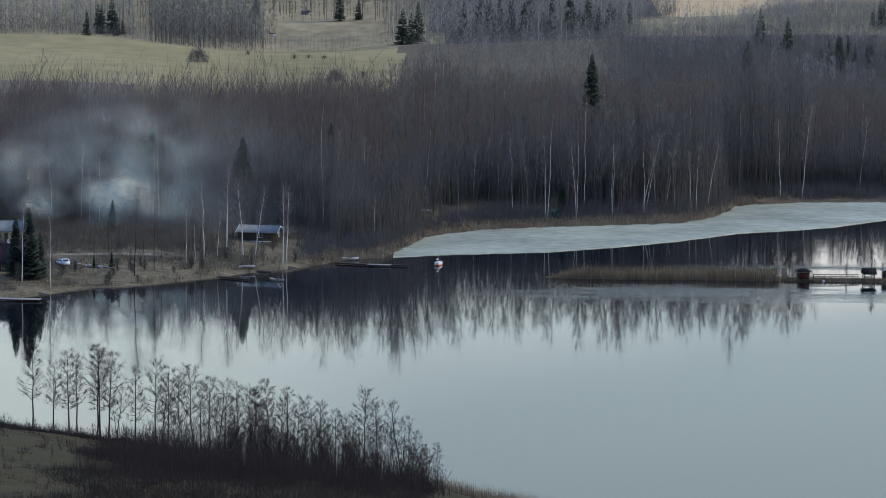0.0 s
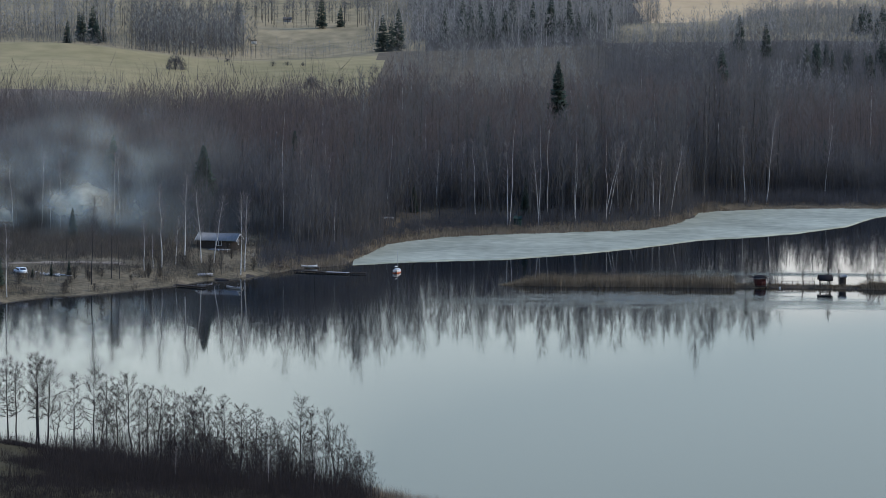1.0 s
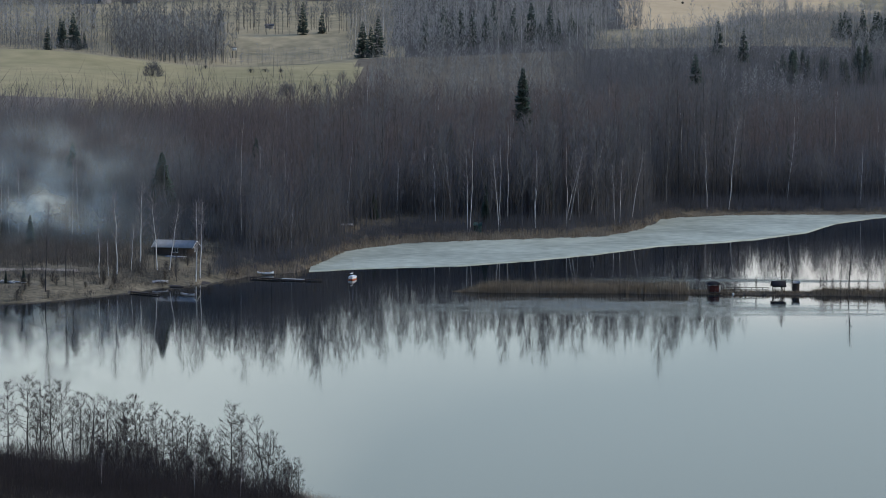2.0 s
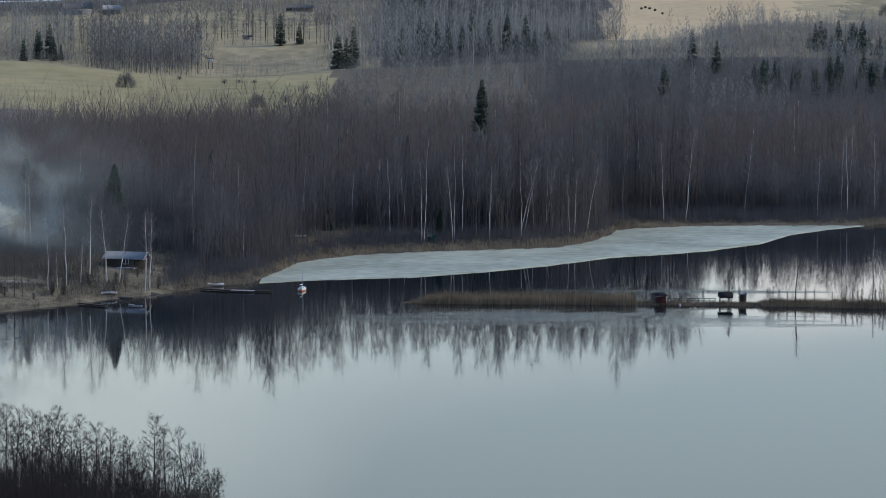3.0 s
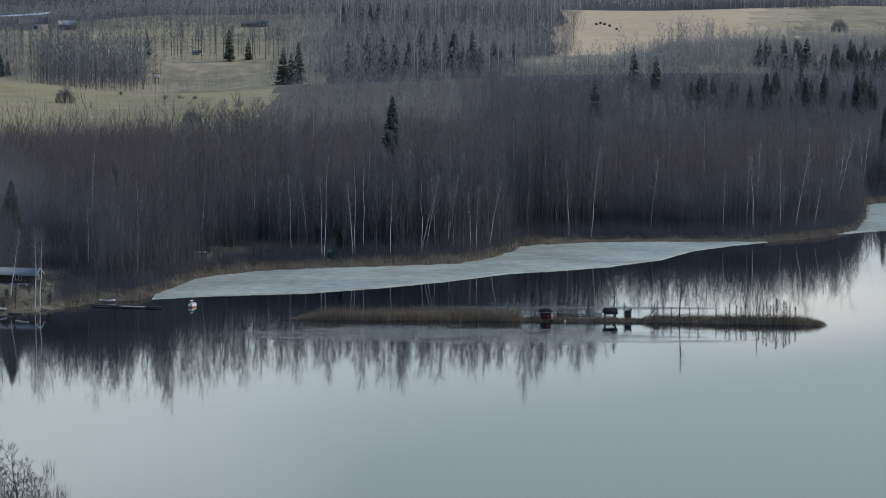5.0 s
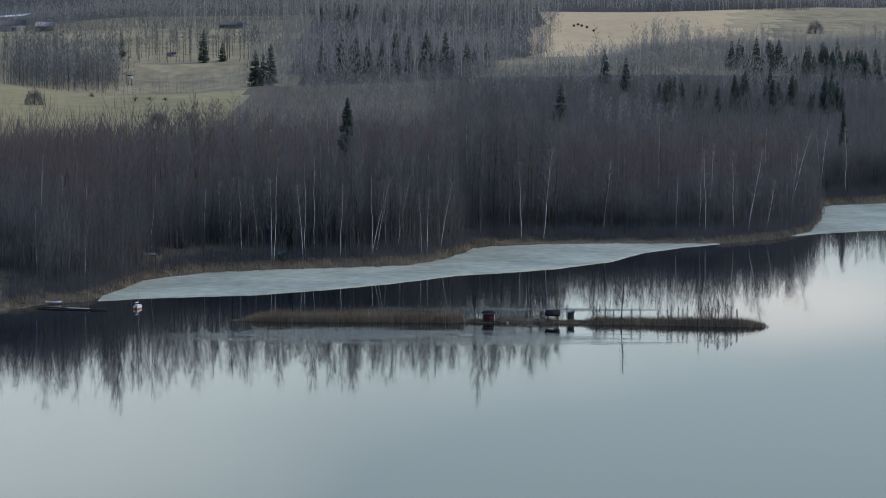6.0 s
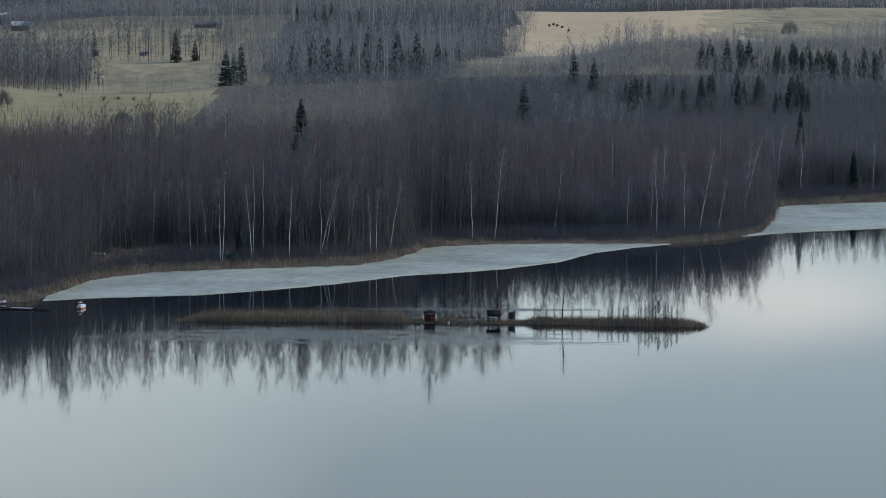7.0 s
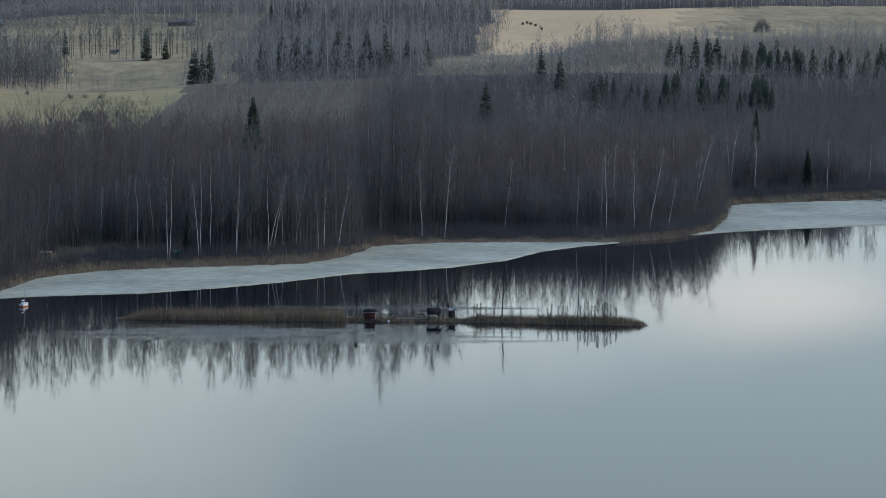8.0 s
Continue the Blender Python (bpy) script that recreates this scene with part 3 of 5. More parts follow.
woods["alder_back"].done("alder_wood", [M_BARK, M_TWIG_BROWN], "brown leafless alder crowns covering the ridge")
woods["birch"].done("birch_wood", [M_BIRCH, M_TWIG_RED], "leafless birches with white trunks inside the wood")
woods["aspen"].done("aspen_wood", [M_ASPEN, M_TWIG_MID], "leafless aspens with clear grey trunks along the shore")
woods["aspen_back"].done("aspen_wood", [M_ASPEN, M_TWIG_MID], "leafless grey-barked aspens inside the wood")


def wood_limit(u):
    """How far back the wood behind the bay reaches, towards the straw field."""
    return float(np.interp(u, [0.052, 0.062, 0.075, 0.086, 0.093, 0.121, 0.128, 0.137, 0.142, 0.2], [2010, 2060, 2110, 2230, 2410, 2430, 2330, 2330, 2440, 2470]))


def mid_keep(x, y):
    u = x / y
    edge = 0.052 + 0.006 * math.sin(y / 60)
    if u < edge:
        return 0.5 if y < 1290 and u > -0.015 else (0.5 if u > -0.008 else 0.0)
    for y0, x0, x1 in ((2040, 264, 312), (2000, 308, 372), (1700, 200, 262), (1813, 166, 178)):
        if y0 - 110 < y < y0 - 5 and x0 - 4 < x < x1 + 4:
            return 0.22
    return 0.9 if u < 0.2 and y < wood_limit(u) else 0.0


mid, pale, near_mid = Wood(FAR_BARE, 4), Wood(FAR_BARE, 5), Wood(FAR_BARE, 13)
for px, py in scatter(-160, 440, 1215, 2480, 10.5, rng, mid_keep):
    size = rng.uniform(0.62, 1.02) * (0.72 + 0.25 * smooth(1600, 1900, py)) * (1 + 0.30 * float(wave(px, py * 0.25, 28, 1.0)))
    # nearer trees stay dark, further ones get the haze-greyed twigs
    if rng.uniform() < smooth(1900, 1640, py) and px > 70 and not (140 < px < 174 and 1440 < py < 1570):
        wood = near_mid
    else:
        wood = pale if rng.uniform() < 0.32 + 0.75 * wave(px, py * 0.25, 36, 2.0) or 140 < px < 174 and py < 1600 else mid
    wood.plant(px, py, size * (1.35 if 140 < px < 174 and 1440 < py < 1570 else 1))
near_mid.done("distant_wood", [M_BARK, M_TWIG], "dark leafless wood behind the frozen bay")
mid.done("distant_wood", [M_ASPEN, M_TWIG_GREY], "leafless mixed wood behind the shore ridge, greyed in colour for haze")
pale.done("distant_wood", [M_ASPEN, M_TWIG_GREY], "leafless aspen wood behind the shore ridge, haze put into its grey")


def far_keep(x, y):
    """Woods behind the field's crest and on the slopes beyond, with the meadows left open."""
    u = x / y
    if y < 1975:
        return 0.0
    if y < 2270:
        if u < -0.086:
            return 0.85 if y > 2020 else 0.0
        if -0.080 < u < -0.050:
            return 1.0 if y < 2190 else 0.2
        if -0.016 < u < 0.054:
            return 0.85
        return 0.45 if y < 2085 and u < -0.01 else (0.0 if u < -0.012 else 0.04)
    if y < 2480:
        if u < -0.1:
            return 0.5
        return 0.7 if -0.013 < u < 0.064 else (0.3 if y < 2300 and u < -0.012 else 0.03)
    if y < 3060:
        if u < 0.063 + 0.0012 * math.sin(y / 17) and u > -0.022:
            return 0.6
        if y > 2990 and 0.087 < u < 0.132:
            return 0.95
        return 0.6 if u < 0.0 and y > 2700 else 0.0
    if u < -0.07 and 3300 < y < 3800:
        return 0.0
    return 0.85


far = Wood(FAR_THIN, 6)
farp = Wood(FAR_THIN, 7)
for px, py in scatter(-360, 500, 1975, 3060, 12.5, rng, lambda x, y: far_keep(x, y) * (0.6 if y > 2560 and x / y < 0.05 else 1)):
    # past 2600 m most get the palest twigs, painted as haze
    (farp if px / py > -0.045 and rng.uniform() < (0.85 if py > 2600 else 0.35 + 0.75 * wave(px, py * 0.25, 34, 5.0)) else far).plant(px, py, rng.uniform(0.75, 1.25) * (0.4 if py < 2095 and -0.050 < px / py < -0.004 or py < 2085 and -0.097 < px / py < -0.080 else (1.25 if px / py < -0.045 and py < 2200 else 1.0)))
for px, py in scatter(-560, 720, 3075, 3500, 24, rng, far_keep):
    far.plant(px, py, rng.uniform(0.8, 1.2))
clump = Wood(FAR_BARE, 12)
for px, py in scatter(-182, -90, 1985, 2200, 6.5, rng, lambda x, y: 0.95 * float(smooth(-0.085, -0.078, x / y) * smooth(-0.046, -0.056, x / y))):
    clump.plant(px, py, rng.uniform(0.6, 1.55))
clump.done("clump_of_trees", [M_BARK, M_TWIG_MID], "tall brownish clump of bare trees behind the field")
for px, py in scatter(-215, -30, 1950, 2070, 6, rng, lambda x, y: (0.9 if x / y < -0.025 else 0.4) * (0.5 + 0.6 * wave(x, y, 16, 3.0))):
    far.plant(px, py, rng.uniform(0.14, 0.42))
row = Wood(FAR_TALL, 8)
for px, py in scatter(-215, -30, 2235, 2300, 7, rng, lambda x, y: 0.62):
    row.plant(px, py, rng.uniform(0.7, 1.15))
row.done("tree_row", [M_BARK, M_TWIG_MID], "row of bare trees with clear trunks across the meadow")
far.done("horizon_wood", [M_ASPEN, M_TWIG_GREY], "far leafless woods between the fields, greyed in colour for haze")
farp.done("horizon_wood", [M_BIRCH, M_TWIG_PALE], "far birch woods between the fields, haze painted into their pale twigs")


# ---- single trees ----
def tree_meshes(name, pair, bark, twig):
    (v1, f1, m1), (v2, f2, m2) = pair[0].arrays(), pair[1].arrays()
    return tri_mesh(name + "_trunk", v1, f1, bark), tri_mesh(name + "_crown", v2, f2, twig)


def tree_thing(name, meshes, x, y, size, label, group, turn=0.0, tilt=0.0, z=None, category="tree"):
    ob = new(name)
    base = float(land(x, y)) if z is None else z
    ob.matrix_world = pose(x, y, base, 0, tilt, turn) @ Matrix.Scale(size, 4)
    tagged(ob, label, category, group)
    for part_name, me in zip(("trunk", "crown"), meshes):
        new(part_name, me).parent = ob
    return ob


BIRCH_T = [tree_meshes("birch", bare_tree(600 + k, 20, 0.115, 0.34, 0.12, 36, 11, 56, 0.5, lean=0.015 + 0.02 * (k % 3), fork=(k == 3), twig=1.5, fine=0.040), M_BIRCH, M_TWIG_BIRCH) for k in range(6)]
NEAR_T = [tree_meshes("alder", bare_tree(700 + k, 13, 0.14, 0.30 + 0.06 * (k % 3), 0.13 + 0.02 * (k % 3), 40, 11, 26 + 6 * (k % 3), 0.0 if k % 3 else 0.2, lean=0.015 * (k % 4), fork=(1 if k in (2, 5) else 0), twig=0.65, fine=0.021, second=4, wild=0.62), M_BARK, M_BRUSH) for k in range(9)]
YARD_T = [tree_meshes("alder", bare_tree(760 + k, 20, 0.13, 0.42, 0.10, 46, 16, 48, 0.1, lean=0.02 * k, twig=0.9, fine=0.034), M_BARK, M_TWIG_BROWN) for k in range(2)]
YARD_BIRCH_T = [tree_meshes("birch", bare_tree(620 + k, 20, 0.16, 0.36, 0.12, 36, 12, 54, 0.5, lean=0.012 + 0.012 * (k % 3), twig=1.4, fine=0.040), M_BIRCH, M_TWIG_BIRCH) for k in range(5)]
ISLET_T = [tree_meshes("islet_tree", bare_tree(900 + k, 6, 0.07, 0.12 + 0.25 * (k == 1), 0.15, 24, 9, 58, 0.0, twig=0.6, fine=0.022, second=3), M_BARK, M_BRUSH) for k in range(4)]
SAPLING_T = [tree_meshes("sapling", bare_tree(920 + k, 6, 0.05, 0.2, 0.14, 22, 8, 58, 0.0, twig=0.6, fine=0.022, second=2), M_BARK, M_SHRUB) for k in range(3)]
ISLET_T.append(tree_meshes("islet_tree", bare_tree(950, 6, 0.085, 0.35, 0.08, 20, 4, 35, 0.0, lean=0.02, twig=0.35, fine=0.04), M_BARK, M_BRUSH))
SPRUCE_T = [tree_meshes("spruce", p, M_BARK, M_NEEDLE) for p in SPRUCE]
SPRUCE_F = [tree_meshes("spruce", p, M_BARK, M_NEEDLE) for p in SPRUCE_FAR]

# x, y, height
YARD_BIRCH = [(-83.1, 760.5, 15.3), (-89.6, 764, 15.4), (-53.8, 807, 18.5), (-57.2, 801, 12), (-51, 812, 10.9), (-49.2, 813.5, 19.9), (-45.5, 817.5, 16.8), (-42.8, 819.5, 15.5), (-36.2, 810.5, 17.9), (-35.5, 814.5, 17), (-29.0, 865, 14.5), (-16.5, 859, 9.5), (-26.2, 905, 19), (-94.5, 870, 15.5), (-55.5, 804, 8), (-88.0, 872, 18.5), (-83.2, 870, 16.5), (-69.0, 872, 18), (-85.5, 870, 12.5)]
SHORE_BIRCH = [(52.4, 945, 20.4), (53.4, 946, 19), (56, 950, 18), (59.2, 954, 19), (65.5, 950, 15.4), (66.9, 952, 17), (70.7, 962, 18), (93.9, 1003, 21.6), (100.2, 1006, 25.6), (7.9, 939, 15.5), (14.1, 944, 17), (11.9, 943, 16), (0.8, 945, 17), (26.3, 926, 21), (34.4, 929, 19.7), (-20, 905, 18), (18, 935, 19), (22, 938, 17), (44, 935, 18)]
BAY_BIRCH = [(147.3, 1020, 23), (146, 1024, 20), (166, 1030, 15), (197.2, 1168, 22), (205.8, 1170, 21), (230.7, 1179, 16), (138.6, 1018, 16), (155.6, 1024, 23), (160.4, 1028, 24), (177.4, 1075, 24), (150, 1040, 22), (118, 1020, 20)]
trng = np.random.default_rng(21)
for group, label, spots in (
    ("birches in the yard", "slender leafless birch with white bark on the dry bank", YARD_BIRCH),
    ("birches at the wood's edge", "tall leafless white-barked birch before the dark wood", SHORE_BIRCH),
    ("birches by the bay", "leafless white-barked birch above the reeds of the bay", BAY_BIRCH),
):
    for k, (x, y, h) in enumerate(spots):
        lean = {(52.4, 945): 13, (53.4, 946): 9, (59.2, 954): 8, (70.7, 962): 9, (65.5, 950): -3, (177.4, 1075): 13, (166, 1030): 9, (160.4, 1028): 10, (-42.8, 819.5): 7}.get((x, y))
        turn = trng.uniform(0, 360)
        tree_thing("birch", (YARD_BIRCH_T[k % 5] if group == "birches in the yard" else BIRCH_T[k % 6]), x, y, h / 20, label, group, turn if lean is None else 0, trng.uniform(-3, 3) if lean is None else lean)
for x, y, h in ((-67.1, 781, 19.1), (-63.5, 789.5, 14.7), (-61.8, 790, 11)):
    tree_thing("alder", YARD_T[int(h) % 2], x, y, h / 20, "tall bare dark alder standing on the shore bank", "alders in the yard", trng.uniform(0, 360))

for k in range(34):
    x = trng.uniform(-95, -24)
    y = float(shore(x)) + trng.uniform(3, 50)
    if y < 866 and not (-50 < x < -36 and 822 < y < 846) and not (-86 < x < -70 and 780 < y < 792):
        tree_thing("sapling", SAPLING_T[k % 3], x, y, trng.uniform(0.4, 1.1), "thin bare sapling in the overgrown yard", "saplings in the yard", trng.uniform(0, 360))

YARD_BUSH = [tree_meshes("bush", bare_tree(860 + k, 2, 0.04, 0.03, 0.42, 46, 22, 40, 0, twig=0.36, fine=0.022, wild=0.7), M_BARK, M_SHRUB) for k in range(3)]
for k in range(26):
    x = trng.uniform(-88, -26)
    tree_thing("bush", YARD_BUSH[k % 3], x, float(shore(x)) + trng.uniform(2.5, 20), trng.uniform(0.6, 1.25), "low rounded dark bare bush on the dry bank", "bushes on the yard's bank", trng.uniform(0, 360), category="bush")

# the near bank
NEAR = [(-61, 533, 12.5), (-57.8, 532, 11), (-55.3, 531, 12.6), (-54.2, 533, 12.3), (-51.1, 530, 13), (-50.4, 528, 14.4), (-49.4, 530, 13), (-48.1, 531, 9), (-45.2, 528, 11.6), (-42.3, 527, 13), (-41.5, 529, 11), (-40.3, 526, 12.2), (-38.6, 528, 11.6), (-36.4, 525, 12.6), (-35.5, 527, 11.5), (-34.2, 524, 12.2), (-32.4, 522, 12.4), (-29.8, 521, 12), (-27.5, 524, 10.5)]
CLUMP = [(-25.8, 514, 11.5), (-24.3, 512, 12.6), (-22, 514, 12), (-19.5, 511, 10.6), (-17.4, 508, 10.4), (-15, 503, 9.6), (-13, 506, 9), (-11, 508, 13), (-8.8, 503, 11.4), (-5.6, 499, 11.6), (-3.4, 494, 7.6), (-0.4, 486, 6.6), (-27, 508, 11), (-23, 506, 10), (-20.5, 503, 9.4), (-18, 500, 9), (-12.3, 480, 8), (-9.5, 492, 8.4), (-6.5, 490, 7.6), (-2.5, 488, 6), (-16, 495, 8), (-13.5, 494, 8.6), (-25, 498, 9), (-29, 503, 9.5), (-31, 510, 10), (-4.5, 484, 6.5)]
for k, (x, y, h) in enumerate(NEAR):
    tree_thing("alder", NEAR_T[(k * 4 + 1) % 9], x, y, (h + trng.uniform(-0.6, 0.6)) / 13, "thin bare alder standing dark on the near bank", "row of alders on the near bank", trng.uniform(0, 360), trng.uniform(-4, 4))
for k, (x, y, h) in enumerate(CLUMP):
    tree_thing("alder", NEAR_T[(k * 5 + 2) % 9], x, y, h / 13, "bare dark alder in a thicket by the water", "thicket on the near bank", trng.uniform(0, 360), trng.uniform(-5, 5))
for x, y, h in ((-8, 478, 7), (-14, 475, 6), (-26, 470, 5)):
    tree_thing("birch", BIRCH_T[2], x, y, h / 20, "young pale birch among dark shrubs", "young birches on the near bank", trng.uniform(0, 360))

# brushwood of the near bank
SHRUBS = [bare_tree(740 + k, 5, 0.06, 0.03, 0.30, 20, 14, 52, 0.0, fork=2, twig=0.9, fine=0.03, sides=3, wild=0.5) for k in range(6)]
shrubs = Wood(SHRUBS, 11)
srng = np.random.default_rng(12)
for px, py in scatter(-78, 0, 455, 562, 2.8, srng, lambda x, y: (0.9 if x > -44 + 5 * math.sin(y / 7) else (0.5 if near_shore(x) - y < 30 else 0.04)) * (near_shore(x) - y > 4 + 3 * smooth(-22, -5, x))):
    shrubs.plant(px, py, srng.uniform(0.6, 1.35) * (1 - 0.25 * float(smooth(-20, -3, px))) if px > -31 and near_shore(px) - py < 40 else srng.uniform(0.2, 0.5))
shrubs.done("brushwood", [M_BARK, M_BRUSH], "dark bare brushwood crowding the near bank", "shrubs")

# spruces
for x, y, h, near, sort, label in (
    (43.6, 1066, 29, 1, 1, "lone dark spruce rising out of the bare wood"),
    (-48.9, 876, 20, 1, 4, "broad dark spruce standing behind the cabin"),
    (-72.6, 895, 21, 1, 1, "dark spruce half hidden in drifting smoke"), (-63.6, 890, 14.8, 1, 3, "dark spruce half hidden in drifting smoke"), (-100.3, 885, 12.5, 1, 3, "dark spruce half hidden in drifting smoke"),
    (-78.3, 851, 7.5, 1, 3, "small dark spruce at the wood's edge"),
    (-88.6, 768, 15.5, 1, 2, "broad dark spruce on the bank beside a birch"),
    (-91.5, 769, 13, 1, 3, "dark spruce on the bank beside the shed"),
    (-86.5, 770, 10, 1, 3, "dark spruce on the bank beside a birch"),
    (223.9, 1177, 14, 1, 3, "dark spruce on the shore of the frozen bay"),
    (211.4, 1225, 22, 1, 0, "dark spruce in the wood behind the bay"),
    (-76.5, 787, 3.2, 1, 0, "young spruce in dry grass"),
    (-72.8, 789, 3.6, 1, 1, "young spruce in dry grass"),
    (-80.2, 783, 2.2, 1, 3, "young spruce in dry grass"),
    (172.1, 1813, 18, 0, 0, "dark spruce in grey birch wood"),
    (166, 1900, 19, 0, 0, "dark spruce in grey birch wood"),
    (125.7, 1500, 20, 0, 1, "dark spruce in grey birch wood"),
    (-65.2, 2233, 21, 0, 3, "dark spruce standing on the meadow"),
    (-53.7, 2240, 14, 0, 0, "thin spruce standing on the meadow"),
    (-118, 2260, 15, 0, 0, "dark spruce standing on the meadow"),
    (-23.6, 2010, 21, 0, 1, "dark spruce at the corner of a wood"),
    (-14.8, 2005, 24, 0, 3, "dark spruce at the corner of a wood"),
    (-18.7, 2000, 18, 0, 0, "dark spruce at the corner of a wood"),
    (53.8, 2290, 22, 0, 0, "dark spruce in pale birch wood"),
    (-30, 958, 17, 1, 1, "dark spruce half hidden in the wood"), (-75, 905, 17, 1, 3, "dark spruce half hidden in the wood"), (22, 1000, 17, 1, 0, "dark spruce half hidden in the wood"),
    (31, 935, 11, 1, 0, "dark spruce half hidden in the wood"), (48, 950, 12, 1, 1, "dark spruce half hidden in the wood"), (2, 930, 7, 1, 3, "dark spruce half hidden in the wood"), (120, 1040, 14, 1, 0, "dark spruce half hidden in the wood"),
):
    tree_thing("spruce", (SPRUCE_T if near else SPRUCE_F)[sort], x, y, h / (20 if near else 16), label, "spruces", trng.uniform(0, 360))
for group, y0, x0, x1, n, h in (("far spruces on the slope", 2050, 246, 320, 60, 16), ("far spruces beyond the slope", 2000, 298, 380, 66, 14), ("spruces in the hollow", 1700, 178, 268, 54, 14), ("spruces on the skyline", 2880, -14, 44, 9, 15), ("spruces inside the far wood", 2130, 10, 112, 16, 22), ("spruces at the field's end", 2090, -206, -184, 7, 20)):
    for k in range(n):
        x = x0 + (x1 - x0) * (k + trng.uniform(0.1, 0.9)) / n
        tree_thing("spruce", SPRUCE_F[k % 4], x, y0 + trng.uniform(-75, 60), h / 16 * (0.45 + 0.7 * trng.uniform(0, 1) ** 1.4), "dark spruce among grey birches", group, trng.uniform(0, 360))
def round_bush(x, y, width, height, count, seed):
    """A domed bush of fine bare twigs that fan out from its foot."""
    r = np.random.default_rng(seed)
    stems, twigs = Soup(), Soup()
    for _ in range(14):
        a, f = r.uniform(0, 2 * math.pi), r.uniform(0.1, 0.7)
        stems.tube([(0, 0, -0.2), (math.cos(a) * f * width * 0.2, math.sin(a) * f * width * 0.2, height * 0.35), (math.cos(a) * f * width * 0.45, math.sin(a) * f * width * 0.45, height * 0.75)], [0.09, 0.06, 0.03], 4)
    for _ in range(count):
        d = r.normal(size=3)
        d[2] = abs(d[2])
        d = d / np.linalg.norm(d) * r.uniform(0.35, 1.0) ** 0.5
        p = d * np.array([width / 2, width / 2, height]) * (1 + 0.12 * math.sin(5 * math.atan2(d[1], d[0]) + seed))
        w = d * 0.8 + r.normal(size=3) * 0.5 + np.array([0, 0, 0.3])
        twigs.blade(p, p + w * height * 0.13, 0.011 * height + 0.03, r)
    ob = thing("bush", "rounded bare bush standing in the field", "bush", "bushes in the field", (x, y, float(land(x, y))))
    part("stem", stems, M_BARK, ob)
    part("crown", twigs, M_TWIG, ob)


for k, (x, y, w, h) in enumerate(((-118, 1725, 9.5, 7.0), (357, 2600, 13, 9), (-75, 1800, 4, 2.6), (-68, 1805, 4.5, 2.2), (-60, 1800, 3, 2.0), (-100, 1835, 3, 2.2), (-47, 1560, 8, 5.5), (-36, 1590, 6, 4))):
    round_bush(x, y, w, h, 2600 if h > 5 else 500, 70 + k)


# ---- brush, reeds, sedge ----
def tufts(name, spots, height, width, blades, mat, label, category, spread=0.5, fan=0.35, seed=1, twiggy=0.0):
    """Upright blades in one mesh. spots: rows of x, y, z, size. twiggy: the share of blades that are twigs up along the stems."""
    r = np.random.default_rng(seed)
    spots = np.asarray(spots, float)
    spots[:, 2] = np.maximum(-0.1, land(spots[:, 0], spots[:, 1]))
    n = len(spots) * blades
    p = np.repeat(spots, blades, 0)
    base = p[:, :3] + np.c_[r.normal(size=(n, 2)) * spread, np.zeros(n) - 0.1]
    hgt = height * p[:, 3] * r.uniform(0.55, 1.1, n)
    if twiggy:
        up = (r.uniform(size=n) < twiggy) * r.uniform(0.08, 0.80, n) ** 0.8
        base[:, 2] += up * hgt
        base[:, :2] += r.normal(size=(n, 2)) * fan * (up * hgt)[:, None] * 0.6
        fan = np.where(up > 0, 0.36, fan)[:, None]
        hgt = np.where(up > 0, np.minimum(0.30, 1.02 - up) * hgt, 0.82 * hgt)
    tip = base + np.c_[r.normal(size=(n, 2)) * fan * hgt[:, None], hgt]
    a = r.uniform(0, math.pi, n)
    side = np.stack([np.cos(a), np.sin(a), 0 * a], 1) * (width / 2 * r.uniform(0.6, 1.3, n))[:, None]
    v = np.stack([base - side, base + side, tip], 1).reshape(-1, 3)
    return tagged(new(name, tri_mesh(name, v, np.arange(3 * n).reshape(-1, 3), mat)), label, category, kind="stuff")


frng = np.random.default_rng(34)


def thicket(name, area, step, keep, size, height, width, blades, spread, fan, mat, label, seed):
    """Thin saplings and brush that close the wood between its trees."""
    spots = [(px, py, 0, size(px, py) * frng.uniform(0.5, 1.2)) for px, py in scatter(*area, step, frng, keep)]
    return tufts(name, spots, height, width, blades, mat, label, "trees", spread, fan, seed, 0.72)


def shore_thick(x, y):
    d = y - float(shore(x))
    if d < 4 or d > (190 if x < -26 else 78) or (x < -26 and (y < (856 if -60 < x < -30 else 872) or y > 950)) or (-62 < x < -38 and y < 856):
        return 0.0
    return 0.35 if -3 < x < 32 and 12 < d < 29 else 0.92


thicket("thicket", (-130, 300, 830, 1215), 2.9, shore_thick, lambda x, y: 0.36 + 0.64 * float(smooth(14, 36, y - shore(x))), 11, 0.07, 32, 1.3, 0.10, M_UNDER, "tangle of thin saplings inside the shore wood, shade tinted into their colour", 21)
thicket("thicket", (-130, 240, 830, 1215), 2.9, lambda x, y: shore_thick(x, y) * float(smooth(14, 24, y - shore(x)) * (y - shore(x) < (46 if x > -26 else 190))), lambda x, y: (0.8 if x < -15 else 1.0) * (0.72 if x > 104 else 1.0), 20, 0.14, 64, 1.5, 0.07, M_TWIG, "thin bare alder stems crowding the shore wood", 27)
